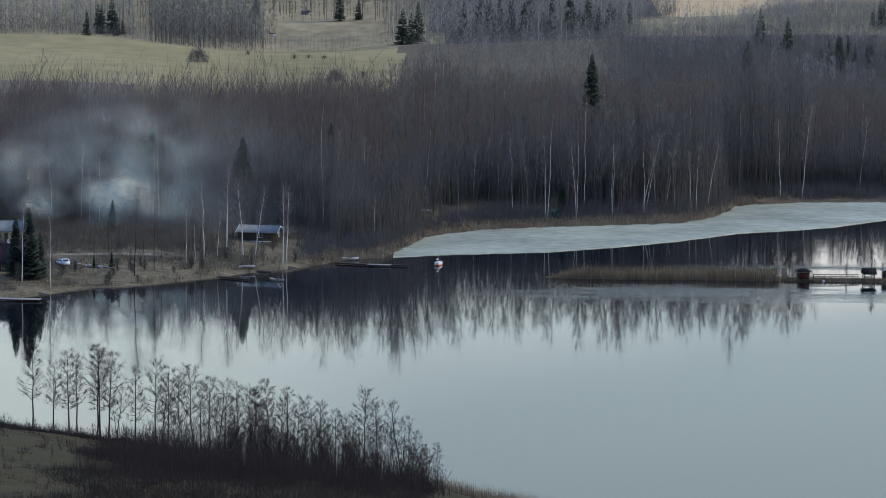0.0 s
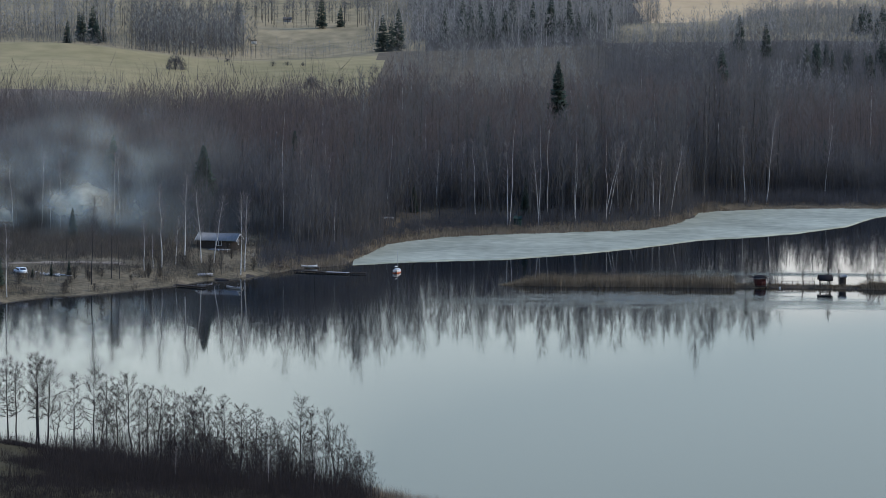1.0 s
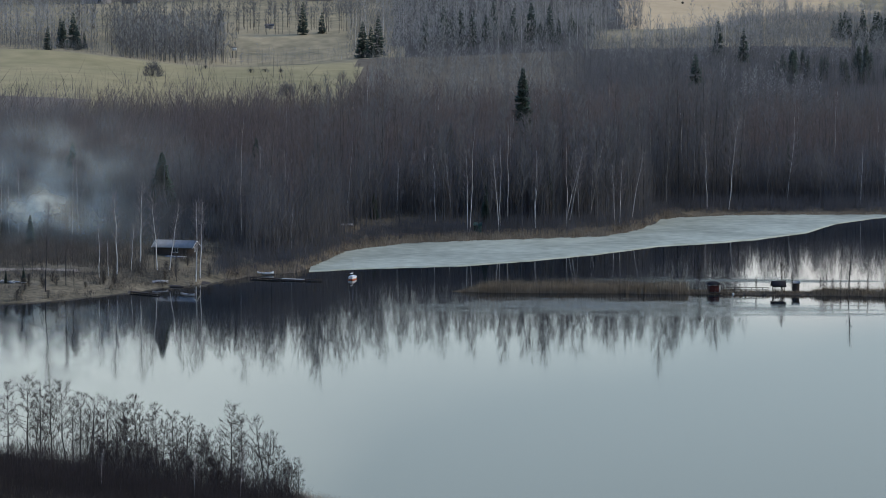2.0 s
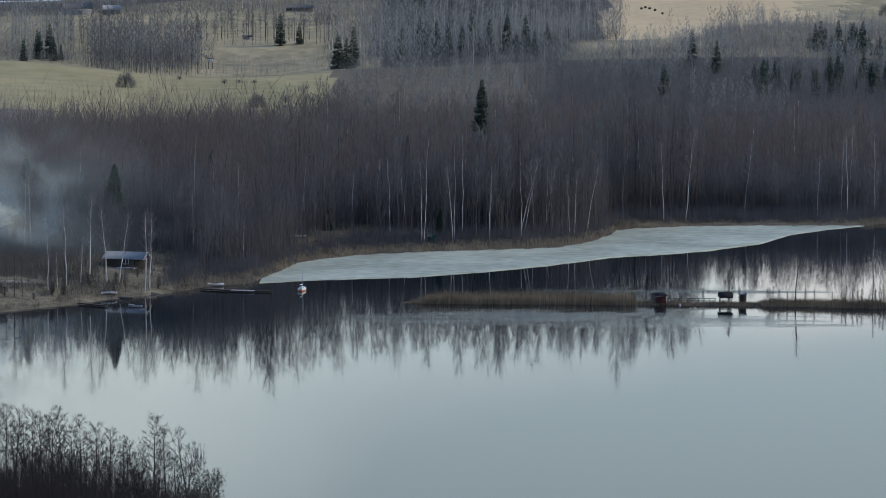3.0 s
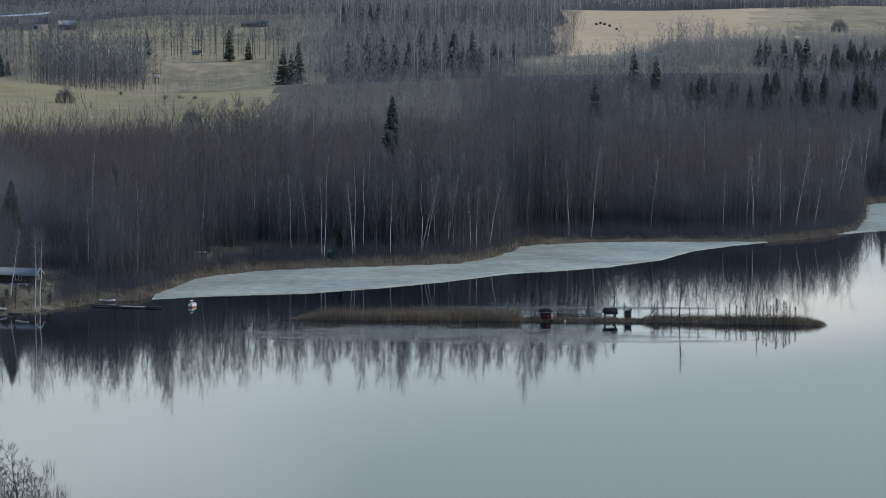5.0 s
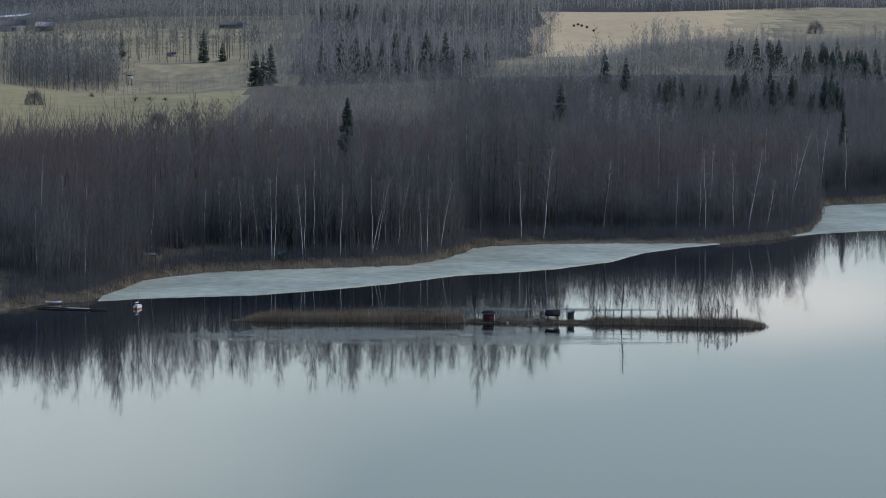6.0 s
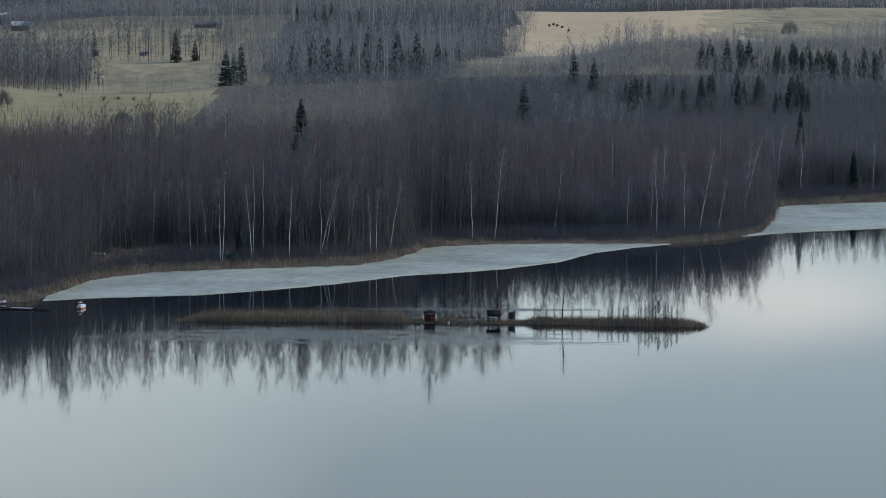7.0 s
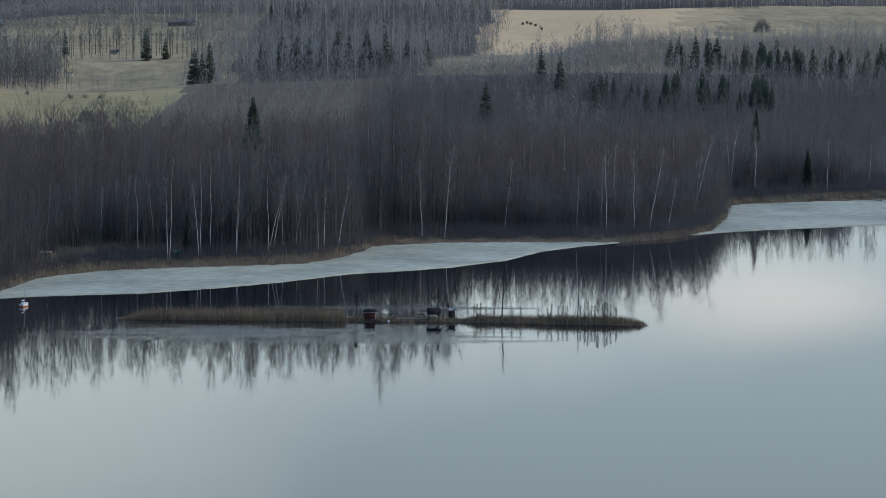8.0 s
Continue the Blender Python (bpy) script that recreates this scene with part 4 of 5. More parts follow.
thicket("thicket", (-150, 240, 880, 1215), 4.2, lambda x, y: 0.95 * float(smooth(40, 50, y - shore(x))) if x > -26 or y > 950 else 0.0, lambda x, y: (1 + 0.16 * float(smooth(-10, -30, x))) * (0.85 if x > 104 else 1.0) * (1 + 0.22 * float(wave(x, y, 6, 8.0))) * (0.88 if abs(x - 42.5) < 9 and y < 1066 else 1), 18, 0.145, 46, 2.0, 0.08, M_TWIG_BROWN, "brown leafless young trees filling the ridge wood", 29)
thicket("thicket", (60, 440, 1215, 1800), 7.0, lambda x, y: float(smooth(1800, 1640, y)) if mid_keep(x, y) > 0.1 and x / y > 0.045 and not (118 < x < 166 and 1500 < y < 1560) else 0.0, lambda x, y: 1.0 + 0.25 * float(wave(x, y * 0.3, 24, 2.0)), 9.5, 0.12, 30, 2.2, 0.14, M_TWIG, "dark thicket behind the frozen bay", 28)
thicket("thicket", (60, 440, 1640, 2480), 7.0, lambda x, y: float(smooth(1640, 1800, y)) if mid_keep(x, y) > 0.2 and x / y > 0.045 else 0.0, lambda x, y: 1.0 + 0.25 * float(wave(x, y * 0.3, 24, 2.0)), 9.5, 0.10, 24, 2.2, 0.14, M_TWIG_MID, "grey thicket of young birches behind the shore ridge", 22)
thicket("thicket", (-160, 120, 1215, 1975), 9.0, lambda x, y: 0.9 if mid_keep(x, y) > 0.2 and x / y <= 0.052 else 0.0, lambda x, y: 1.0, 8, 0.10, 22, 2.4, 0.14, M_TWIG_MID, "grey thicket of young birches on the lower slope", 23)
thicket("thicket", (-330, 240, 1975, 3060), 8.0, lambda x, y: 0.95 if far_keep(x, y) > 0.5 else 0.0, lambda x, y: 1.0 + 0.2 * float(wave(x, y * 0.3, 24, 2.0)), 9, 0.13, 22, 2.6, 0.14, M_TWIG_MID, "grey thicket of young trees between the far fields", 24)
thicket("thicket", (150, 440, 2180, 2490), 5.6, lambda x, y: 0.9 if wood_limit(x / y) - 70 < y < wood_limit(x / y) + 12 and 0.08 < x / y < 0.16 and wave(x, y * 0.5, 12, 4.0) > -0.35 else 0.0, lambda x, y: 0.8 + 0.4 * float(wave(x, y * 0.5, 12, 4.0)), 10, 0.14, 30, 2.0, 0.16, M_TWIG_GREY, "soft grey clumps of bare trees bordering the straw field", 33)
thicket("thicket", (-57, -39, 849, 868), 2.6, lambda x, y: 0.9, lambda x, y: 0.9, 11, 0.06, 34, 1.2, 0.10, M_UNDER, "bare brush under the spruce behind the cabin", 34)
thicket("thicket", (240, 440, 2985, 3060), 6.0, lambda x, y: 0.95 if far_keep(x, y) > 0.9 else 0.0, lambda x, y: 1.0, 12, 0.16, 22, 2.0, 0.10, M_TWIG, "dark stand of young trees beyond the straw field", 25)
thicket("thicket", (-600, 760, 3062, 4300), 21.0, lambda x, y: 0.95 if far_keep(x, y) > 0.5 else 0.0, lambda x, y: 1.0, 15, 0.55, 16, 6.5, 0.10, M_TWIG_PALE, "far woods on the last slope, paled in colour for haze", 26)

brng = np.random.default_rng(33)
spots = []
for px, py in scatter(-32, 300, 815, 1215, 2.1, brng, lambda x, y: (0.9 if 3 < y - shore(x) < 16 else (0.45 if y - shore(x) < 40 and y - shore(x) > 3 and not -3 < x < 32 else 0.0)) * (y < 1215)):
    spots.append((px, py, 0, brng.uniform(0.6, 1.5)))
tufts("undergrowth", spots, 3.6, 0.07, 34, M_UNDER, "bare brushwood under the trees along the shore, shade tinted into its colour", "shrubs", 0.9, 0.22, 2)
spots = []
for px, py in scatter(-115, -24, 742, 900, 1.9, brng, lambda x, y: 0.9 if y > 862 and y < 885 else (0.9 if x < -48 and y > 808 + 5 * math.sin(x / 6) else (0.75 if y - shore(x) > 2 and wave(x, y, 8, 3.0) > 0.0 else (0.35 if 0 < y - shore(x) < 4 else 0.0)))):
    spots.append((px, py, 0, brng.uniform(0.4, 1.2) * (1.5 if px < -48 and py > 815 else 1)))
tufts("undergrowth", spots, 2.4, 0.05, 34, M_SHRUB, "low bare shrubs scattered over the yard", "shrubs", 0.8, 0.3, 3)
spots = []
for px, py in scatter(-100, -2, 400, 570, 1.5, brng, lambda x, y: 0.97 if 1 < near_shore(x) - y < 30 + 3 * math.sin(x / 5) or (x > -46 + 4 * math.sin(y / 6) and near_shore(x) - y > 2) else 0.06):
    spots.append((px, py, 0, brng.uniform(0.35, 0.9) + 0.75 * max(0.0, float(wave(px, py, 3.5, 9.0)) + brng.uniform(-0.3, 0.5)) * (px > -46)))
tufts("undergrowth", spots, 1.7, 0.045, 34, M_BRUSH, "dark tangled brush covering the near bank", "shrubs", 0.6, 0.25, 4)

spots = [(px, py, 0, frng.uniform(0.55, 1.15) * float(np.interp(px, [-46, -38, -14, 0], [0.5, 1.0, 0.9, 0.55]))) for px, py in scatter(-46, 0, 452, 545, 1.9, frng, lambda x, y: 0.9 if near_shore(x) - y > 4 else 0.0)]
tufts("undergrowth", spots, 6.5, 0.04, 26, M_BRUSH, "dense dark alder scrub on the near bank", "shrubs", 0.7, 0.10, 32, 0.7)
spots = []
for x in np.arange(-30, 300, 0.35):
    s0 = float(shore(x))
    if x < -12:
        depth = 9
    elif x < 74:
        depth = 7
    elif x < 86:
        depth = 9
    elif x < 150:
        depth = 2.5
    else:
        depth = 7
    for _ in range(int(3 + depth)):
        yy = s0 + brng.uniform(-0.7, depth) - 1.0
        spots.append((x + brng.uniform(-0.3, 0.3), yy, 0, brng.uniform(0.6, 1.1) * (0.5 if 88 < x < 150 else 1)))
tufts("reeds", spots, 1.35, 0.09, 9, M_REED, "belt of dry straw-coloured reeds along the shore", "reeds", 0.4, 0.10, 5)
spots = []
for x in np.arange(21, 142, 0.16):
    tall = 1.0 if x < 74 else (0.42 if x < 103 else 0.6)
    edge = smooth(20, 32, x) * (1 - 0.6 * smooth(136, 143, x))
    for _ in range(7):
        yy = float(islet_line(x)) + brng.uniform(-3.2, 4.6) * (edge if x < 74 else 0.8)
        spots.append((x + brng.uniform(-0.3, 0.3), yy, 0, tall * edge * brng.uniform(0.7, 1.15) * (1.15 if 118 < x < 144 else 1) * (0.6 if 74 < x < 102 else 1)))
tufts("reeds", spots, 3.1, 0.07, 6, M_SEDGE, "long belt of brown reeds standing in the lake", "reeds", 0.3, 0.07, 6)
spots = []
for x in np.arange(-2, 45, 0.12):
    for _ in range(6):
        yy = float(near_shore(x)) + brng.uniform(-7, 2.4)
        spots.append((x, yy, 0, brng.uniform(0.6, 1.15)))
tufts("reeds", spots, 2.3, 0.05, 5, M_REED, "dry reeds with dark plumes at the near shore", "reeds", 0.3, 0.08, 7)
spots = []
for px, py in scatter(-115, -24, 742, 866, 1.0, brng, lambda x, y: 0.55 if y - shore(x) > -0.5 else 0.0):
    spots.append((px, py, 0, brng.uniform(0.4, 1.2)))
tufts("dry_grass", spots, 0.4, 0.07, 6, M_SEDGE, "tufts of pale dry grass over the yard", "grass", 0.5, 0.35, 8)

spots = [(x, float(islet_line(x)) + frng.normal() * 1.0, 0, (0.45 + 0.55 * float(np.interp(x, [103, 106, 110, 118, 122, 131, 136], [0.6, 0.9, 0.3, 0.2, 0.5, 1.2, 0.5]))) * frng.uniform(0.5, 1.2)) for x in np.arange(103, 136, 0.35)]
tufts("islet_brush", spots, 3.6, 0.03, 30, M_BRUSH, "thin bare willow brush among the islet's reeds", "shrubs", 0.35, 0.10, 31, 0.6)

# small trees of the reed islet
for x, y, h, k, label in ((76.8, 795.5, 5.6, 1, "small bare tree beside the red hut"), (95.4, 798, 7.4, 0, "spreading bare tree behind the shelter"), (109.9, 793, 11, 4, "tall thin bare tree on the reed islet"), (126.9, 792, 6.6, 4, "thin bent bare tree on the reed islet"), (89.5, 796, 3.2, 2, "bare sapling by the boardwalk"), (97.8, 798, 4.2, 2, "bare sapling by the shed")):
    tree_thing("islet_tree", ISLET_T[k], x, y, h / 6, label, "trees on the reed islet", 40 * k + x)
for x, h in ((103.5, 3.4), (105, 3.8), (106.2, 3.2), (108, 2.8), (112, 3), (114, 3.2), (118, 2.6), (121, 3.8), (122.5, 3.4), (124.5, 3.6), (128.5, 4), (130, 3.6), (131.5, 5), (132.8, 4.6), (127.5, 3.5), (129.2, 4.4), (130.8, 4), (133.5, 4.2), (123.5, 3), (120, 3), (104.2, 3.6), (134.2, 3.8), (135.5, 3.2), (72, 3), (70.5, 2.6), (63, 2.4)):
    tree_thing("islet_shrub", ISLET_T[(int(x) * 3) % 4 if int(x) % 4 != 1 else 3], x, float(islet_line(x)) + trng.uniform(-1, 1.5), h / 6, "bare grey shrub among the reeds", "shrubs on the reed islet", trng.uniform(0, 360), category="shrub")


# ---- buildings, boats, things ----
M_DARKWOOD = material("weathered_dark_wood", (0.022, 0.018, 0.015), (0.055, 0.045, 0.038), 0.85, 1.5, 8, stretch=(6, 6, 0.6))
M_REDWOOD = material("red_painted_boards", (0.036, 0.011, 0.010), (0.070, 0.021, 0.018), 0.8, 1.5, 8, stretch=(6, 6, 0.6))
M_GREYROOF = material("grey_metal_roof", (0.085, 0.09, 0.092), (0.17, 0.175, 0.178), 0.8, 0.8, 6, spec=0.1, stretch=(4, 0.6, 1))
M_DARKROOF = material("dark_roof", (0.010, 0.0095, 0.010), (0.026, 0.024, 0.025), 1.0, 0.8, 6, spec=0.03)
M_YELLOW = material("pale_yellow_boards", (0.26, 0.22, 0.13), (0.38, 0.33, 0.21), 0.8, 1.0, 6, stretch=(1, 1, 6))
M_WHITE = material("white_paint", (0.36, 0.36, 0.35), (0.6, 0.6, 0.58), 0.6, 1.5, 5)
M_PLANK = material("grey_planks", (0.13, 0.125, 0.12), (0.30, 0.29, 0.28), 0.9, 1.2, 8, stretch=(0.6, 5, 1))
M_GREEN = material("green_paint", (0.010, 0.026, 0.022), (0.018, 0.045, 0.037), 0.7, 1.5, 6)
M_ORANGE = material("orange_band", (0.30, 0.075, 0.03), (0.42, 0.12, 0.05), 0.5, 1.5, 6)
M_STEEL = material("dull_metal", (0.20, 0.21, 0.22), (0.34, 0.35, 0.36), 0.45, 1.5, 6, metal=0.6)
M_RUBBER = material("black_rubber", (0.012, 0.012, 0.012), (0.03, 0.03, 0.03), 0.9, 3, 6)
M_CAR = material("white_car_paint", (0.58, 0.60, 0.61), (0.74, 0.75, 0.76), 0.3, 0.8, 8)
M_STONE = material("pale_stone", (0.22, 0.21, 0.20), (0.45, 0.44, 0.42), 0.9, 2, 6, island=0.3)
# dark boards of the far farm buildings, lightened in colour for haze
M_HAZED_WOOD = material("hazed_boards", (0.05, 0.046, 0.044), (0.10, 0.094, 0.09), 0.9, 0.5, 6, stretch=(4, 4, 0.6))
M_BALE = material("old_hay", (0.035, 0.028, 0.02), (0.09, 0.07, 0.048), 0.95, 1.2, 8)


def glass_material():
    m = bpy.data.materials.new("window_glass")
    m.use_nodes = True
    b = m.node_tree.nodes["Principled BSDF"]
    b.inputs["Base Color"].default_value = (0.02, 0.025, 0.03, 1)
    b.inputs["Roughness"].default_value = 0.08
    return m


M_GLASS = glass_material()


def prism(s, section, y0, y1, m=0):
    """A closed section of (x, z) corners drawn out along y."""
    n = len(section)
    v = [(x, y, z) for y in (y0, y1) for x, z in section]
    f = []
    for k in range(n):
        a, b = k, (k + 1) % n
        f += [(a, b, b + n), (a, b + n, a + n)]
    f += [(0, k + 1, k) for k in range(1, n - 1)] + [(n, n + k, n + k + 1) for k in range(1, n - 1)]
    return s.add(v, f, m)


def window(parent, x, y, z, w, h, frame_mat=None, axis="x"):
    """A window of two panes in a wall that faces -y (axis x) or +x (axis y)."""
    def put(name, lo, hi, mat, par):
        if axis == "y":
            lo, hi = (-hi[1], lo[0], lo[2]), (-lo[1], hi[0], hi[2])
        return part(name, Soup().box(lo, hi), mat, par)

    win = put("window", (x - w / 2, y - 0.03, z), (x + w / 2, y + 0.02, z + h), M_GLASS, parent)
    t = 0.09
    fr = Soup()
    for lo, hi in (((x - w / 2 - t, y - 0.07, z - t), (x - w / 2, y + 0.01, z + h + t)), ((x + w / 2, y - 0.07, z - t), (x + w / 2 + t, y + 0.01, z + h + t)), ((x - w / 2, y - 0.07, z - t), (x + w / 2, y + 0.01, z)), ((x - w / 2, y - 0.07, z + h), (x + w / 2, y + 0.01, z + h + t)), ((x - 0.04, y - 0.06, z), (x + 0.04, y + 0.01, z + h))):
        if axis == "y":
            lo, hi = (-hi[1], lo[0], lo[2]), (-lo[1], hi[0], hi[2])
        fr.box(lo, hi)
    part("frame", fr, frame_mat or M_WHITE, win)
    return win


def gable_house(name, label, at, turn, length, depth, wall_h, roof_h, wall_mat, roof_mat, over=0.45, chimney=None, windows=(), door=None, trim=None, category="house"):
    """A house with its ridge along its own x; the front looks to -y."""
    ho = thing(name, label, category, "", at, turn)
    hx, hy = length / 2, depth / 2
    s = Soup()
    v = [(-hx, -hy, -0.6), (hx, -hy, -0.6), (hx, hy, -0.6), (-hx, hy, -0.6), (-hx, -hy, wall_h), (hx, -hy, wall_h), (hx, hy, wall_h), (-hx, hy, wall_h), (-hx, 0, wall_h + roof_h), (hx, 0, wall_h + roof_h)]
    s.add(v, [(0, 1, 5), (0, 5, 4), (1, 2, 6), (1, 6, 5), (2, 3, 7), (2, 7, 6), (3, 0, 4), (3, 4, 7), (5, 6, 9), (7, 4, 8)])
    part("wall", s, wall_mat, ho)
    k = roof_h / hy
    for side, nm in ((-1, "roof"), (1, "roof")):
        r = Soup()
        e = hy + over
        sec = [(0, wall_h + roof_h + 0.03), (side * e, wall_h - k * over + 0.03), (side * e, wall_h - k * over + 0.16), (0, wall_h + roof_h + 0.18)]
        n = len(sec)
        vv = [(x, y, z) for x in (-hx - over, hx + over) for y, z in sec]
        ff = []
        for a in range(n):
            b = (a + 1) % n
            ff += [(a, b, b + n), (a, b + n, a + n)]
        ff += [(0, 1, 2), (0, 2, 3), (n, n + 2, n + 1), (n, n + 3, n + 2)]
        r.add(vv, ff)
        part(nm, r, roof_mat, ho)
    if trim:
        for sx in (-1, 1):
            for side in (-1, 1):
                b0 = Soup()
                e = hy + over
                x0 = sx * (hx + over)
                x1 = x0 + sx * 0.05
                sec = [(0, wall_h + roof_h - 0.06), (side * e, wall_h - k * over - 0.06), (side * e, wall_h - k * over + 0.18), (0, wall_h + roof_h + 0.2)]
                vv = [(x, y, z) for x in (x0, x1) for y, z in sec]
                b0.add(vv, [(0, 1, 2), (0, 2, 3), (4, 6, 5), (4, 7, 6), (0, 4, 5), (0, 5, 1), (2, 6, 7), (2, 7, 3), (1, 5, 6), (1, 6, 2)])
                part("bargeboard", b0, trim, ho)
    if chimney is not None:
        part("chimney", Soup().box((chimney - 0.3, 0.3, wall_h + roof_h * 0.4), (chimney + 0.3, 0.9, wall_h + roof_h + 0.9)), M_STONE, ho)
    for ax, x, z, w, h in windows:
        window(ho, x, -hy if ax == "x" else -hx, z, w, h, axis=ax)
    if door is not None:
        d = part("door", Soup().box((door - 0.45, -hy - 0.05, 0.0), (door + 0.45, -hy + 0.02, 2.0)), M_DARKWOOD, ho)
        part("handle", Soup().box((door + 0.3, -hy - 0.1, 0.95), (door + 0.36, -hy - 0.05, 1.1)), M_STEEL, d)
    return ho


cabin = gable_house("cabin", "low dark-boarded cabin with a grey roof and white window", (-42.8, 839.5, float(land(-42.8, 837)) + 0.2), -14, 9.2, 5.2, 1.95, 1.25, M_DARKWOOD, M_GREYROOF, windows=(("x", 0.6, 0.75, 1.3, 1.05), ("y", 0.0, 0.8, 1.0, 1.0)), door=3.0, trim=M_WHITE)
ter = Soup().box((-1.2, -4.6, -0.3), (3.6, -2.62, -0.05))
part("terrace", ter, M_PLANK, cabin)
bench = thing("garden_bench", "pale wooden bench before the cabin", "bench", "", (-41.6, 833.6, float(land(-41.6, 833.6))), -10)
part("seat", Soup().box((-1.2, -0.25, 0.42), (1.2, 0.25, 0.5)), M_WHITE, bench)
for sx in (-1, 1):
    part("leg", Soup().box((sx * 1.0 - 0.05, -0.2, -0.05), (sx * 1.0 + 0.05, 0.2, 0.42)), M_WHITE, bench)
gable_house("yellow_house", "pale yellow wooden house with a grey roof", (-100.5, 826, float(land(-99, 824)) + 0.2), 4, 8.5, 6, 2.5, 1.9, M_YELLOW, M_GREYROOF, windows=(("x", 2.0, 0.8, 1.1, 1.1), ("x", -1.6, 0.8, 1.1, 1.1)), door=0.2, trim=M_WHITE)
gable_house("boathouse", "dark-boarded house with a steep dark roof and chimney", (-96.6, 777, float(land(-95, 775)) + 0.1), 8, 11, 7, 1.8, 3.6, M_DARKWOOD, M_DARKROOF, chimney=2.6, windows=(("x", 1.5, 0.5, 0.9, 0.9),))
gable_house("barn", "long pale-walled barn beyond the fields, its roof greyed in colour for haze", (-243, 2760, float(land(-243, 2753))), 12, 22, 14, 5, 4, M_PLANK, M_HAZED_WOOD, windows=(("x", 2, 1, 3, 2.4),), category="barn")
gable_house("barn", "low barn with a pale metal roof beyond the fields", (-215, 2745, float(land(-215, 2740))), 0, 13, 9, 4, 3, M_HAZED_WOOD, M_PLANK, category="barn")
gable_house("barn", "long low dark farm building behind the meadow", (-72, 2745, float(land(-72, 2740))), -4, 20, 9, 2.6, 2.2, M_HAZED_WOOD, M_HAZED_WOOD, windows=(("x", 6, 1, 2, 1.4), ("x", -6, 1, 2, 1.4)), category="barn")
gable_house("shed", "small pale shed under bare trees", (-88, 2275, float(land(-88, 2275))), 0, 5, 4, 1.8, 1.0, M_PLANK, M_HAZED_WOOD, category="shed")
gable_house("shed", "small pale shed at the edge of a wood", (139, 2545, float(land(139, 2545))), 0, 9, 5, 2.2, 1.4, M_PLANK, M_GREYROOF, category="shed")


# the red hut on the islet
def red_hut():
    ho = thing("red_hut", "small red-boarded hut with a dark hipped roof", "hut", "", (80.0, 795.5, float(land(80, 795.5)) - 0.05), 6)
    ho.matrix_world = ho.matrix_world @ Matrix.Scale(0.89, 4)
    h = 1.3
    part("wall", Soup().box((-h, -h, -0.2), (h, h, 1.9)), M_REDWOOD, ho)
    for sx in (-1, 1):
        for sy in (-1, 1):
            part("corner_board", Soup().box((sx * h - 0.08, sy * h - 0.08, -0.1), (sx * h + 0.08, sy * h + 0.08, 1.9)), M_DARKWOOD if sx < 0 else M_WHITE, ho)
    e = 1.75
    r = Soup()
    r.add([(-e, -e, 1.85), (e, -e, 1.85), (e, e, 1.85), (-e, e, 1.85), (-e, -e, 1.97), (e, -e, 1.97), (e, e, 1.97), (-e, e, 1.97), (-0.7, 0, 2.65), (0.7, 0, 2.65)], [(0, 2, 1), (0, 3, 2), (0, 1, 5), (0, 5, 4), (1, 2, 6), (1, 6, 5), (2, 3, 7), (2, 7, 6), (3, 0, 4), (3, 4, 7), (4, 5, 9), (4, 9, 8), (5, 6, 9), (6, 7, 8), (6, 8, 9), (7, 4, 8)])
    part("roof", r, M_DARKROOF, ho, "dark hipped roof")
    for lo, hi in (((-e, -e - 0.03, 1.80), (e, -e - 0.002, 1.92)), ((-e, e + 0.002, 1.80), (e, e + 0.03, 1.92)), ((-e - 0.03, -e, 1.80), (-e - 0.002, e, 1.92)), ((e + 0.002, -e, 1.80), (e + 0.03, e, 1.92))):
        part("fascia", Soup().box(lo, hi), M_PLANK, ho, "pale fascia board under the eaves")
    dr = part("door", Soup().box((-0.4, -h - 0.06, 0.0), (0.4, -h - 0.002, 1.6)), M_REDWOOD, ho)
    part("handle", Soup().box((0.25, -h - 0.1, 0.8), (0.3, -h - 0.06, 0.95)), M_STEEL, dr)
    part("deck", Soup().box((-1.6, -2.3, -0.05), (2.0, -1.42, 0.10)), M_DARKWOOD, ho)


red_hut()


def shelter():
    ho = thing("shelter", "open shelter with a heavy dark roof over a table", "shelter", "", (94.4, 795.2, float(land(94.4, 795.2)) - 0.05), 4)
    for sx in (-1.15, 1.15):
        for sy in (-0.9, 0.9):
            part("post", Soup().box((sx - 0.08, sy - 0.08, -0.2), (sx + 0.08, sy + 0.08, 1.5)), M_DARKWOOD, ho)
    for side in (-1, 1):
        r = Soup()
        sec = [(0, 2.3), (side * 1.5, 1.3), (side * 1.5, 1.62), (0, 2.6)]
        vv = [(x, y, z) for x in (-1.55, 1.55) for y, z in sec]
        r.add(vv, [(0, 1, 5), (0, 5, 4), (1, 2, 6), (1, 6, 5), (2, 3, 7), (2, 7, 6), (3, 0, 4), (3, 4, 7), (0, 2, 1), (0, 3, 2), (4, 5, 6), (4, 6, 7)])
        part("roof", r, M_DARKROOF, ho)
    for sx in (-1.15, 1.15):
        part("gable", prism(Soup(), [(-1.1, 1.5), (1.1, 1.5), (0, 2.3)], -0.03, 0.03), M_DARKWOOD, ho).matrix_local = pose(sx, 0, 0, 0, 0, 90)
    part("tabletop", Soup().box((-0.9, -0.35, 0.68), (0.9, 0.35, 0.75)), M_PLANK, ho)
    for sx in (-0.6, 0.6):
        part("leg", Soup().box((sx - 0.05, -0.3, -0.1), (sx + 0.05, 0.3, 0.68)), M_DARKWOOD, ho)
    for sy in (-0.75, 0.75):
        part("seat", Soup().box((-0.95, sy - 0.14, 0.38), (0.95, sy + 0.14, 0.44)), M_PLANK, ho)


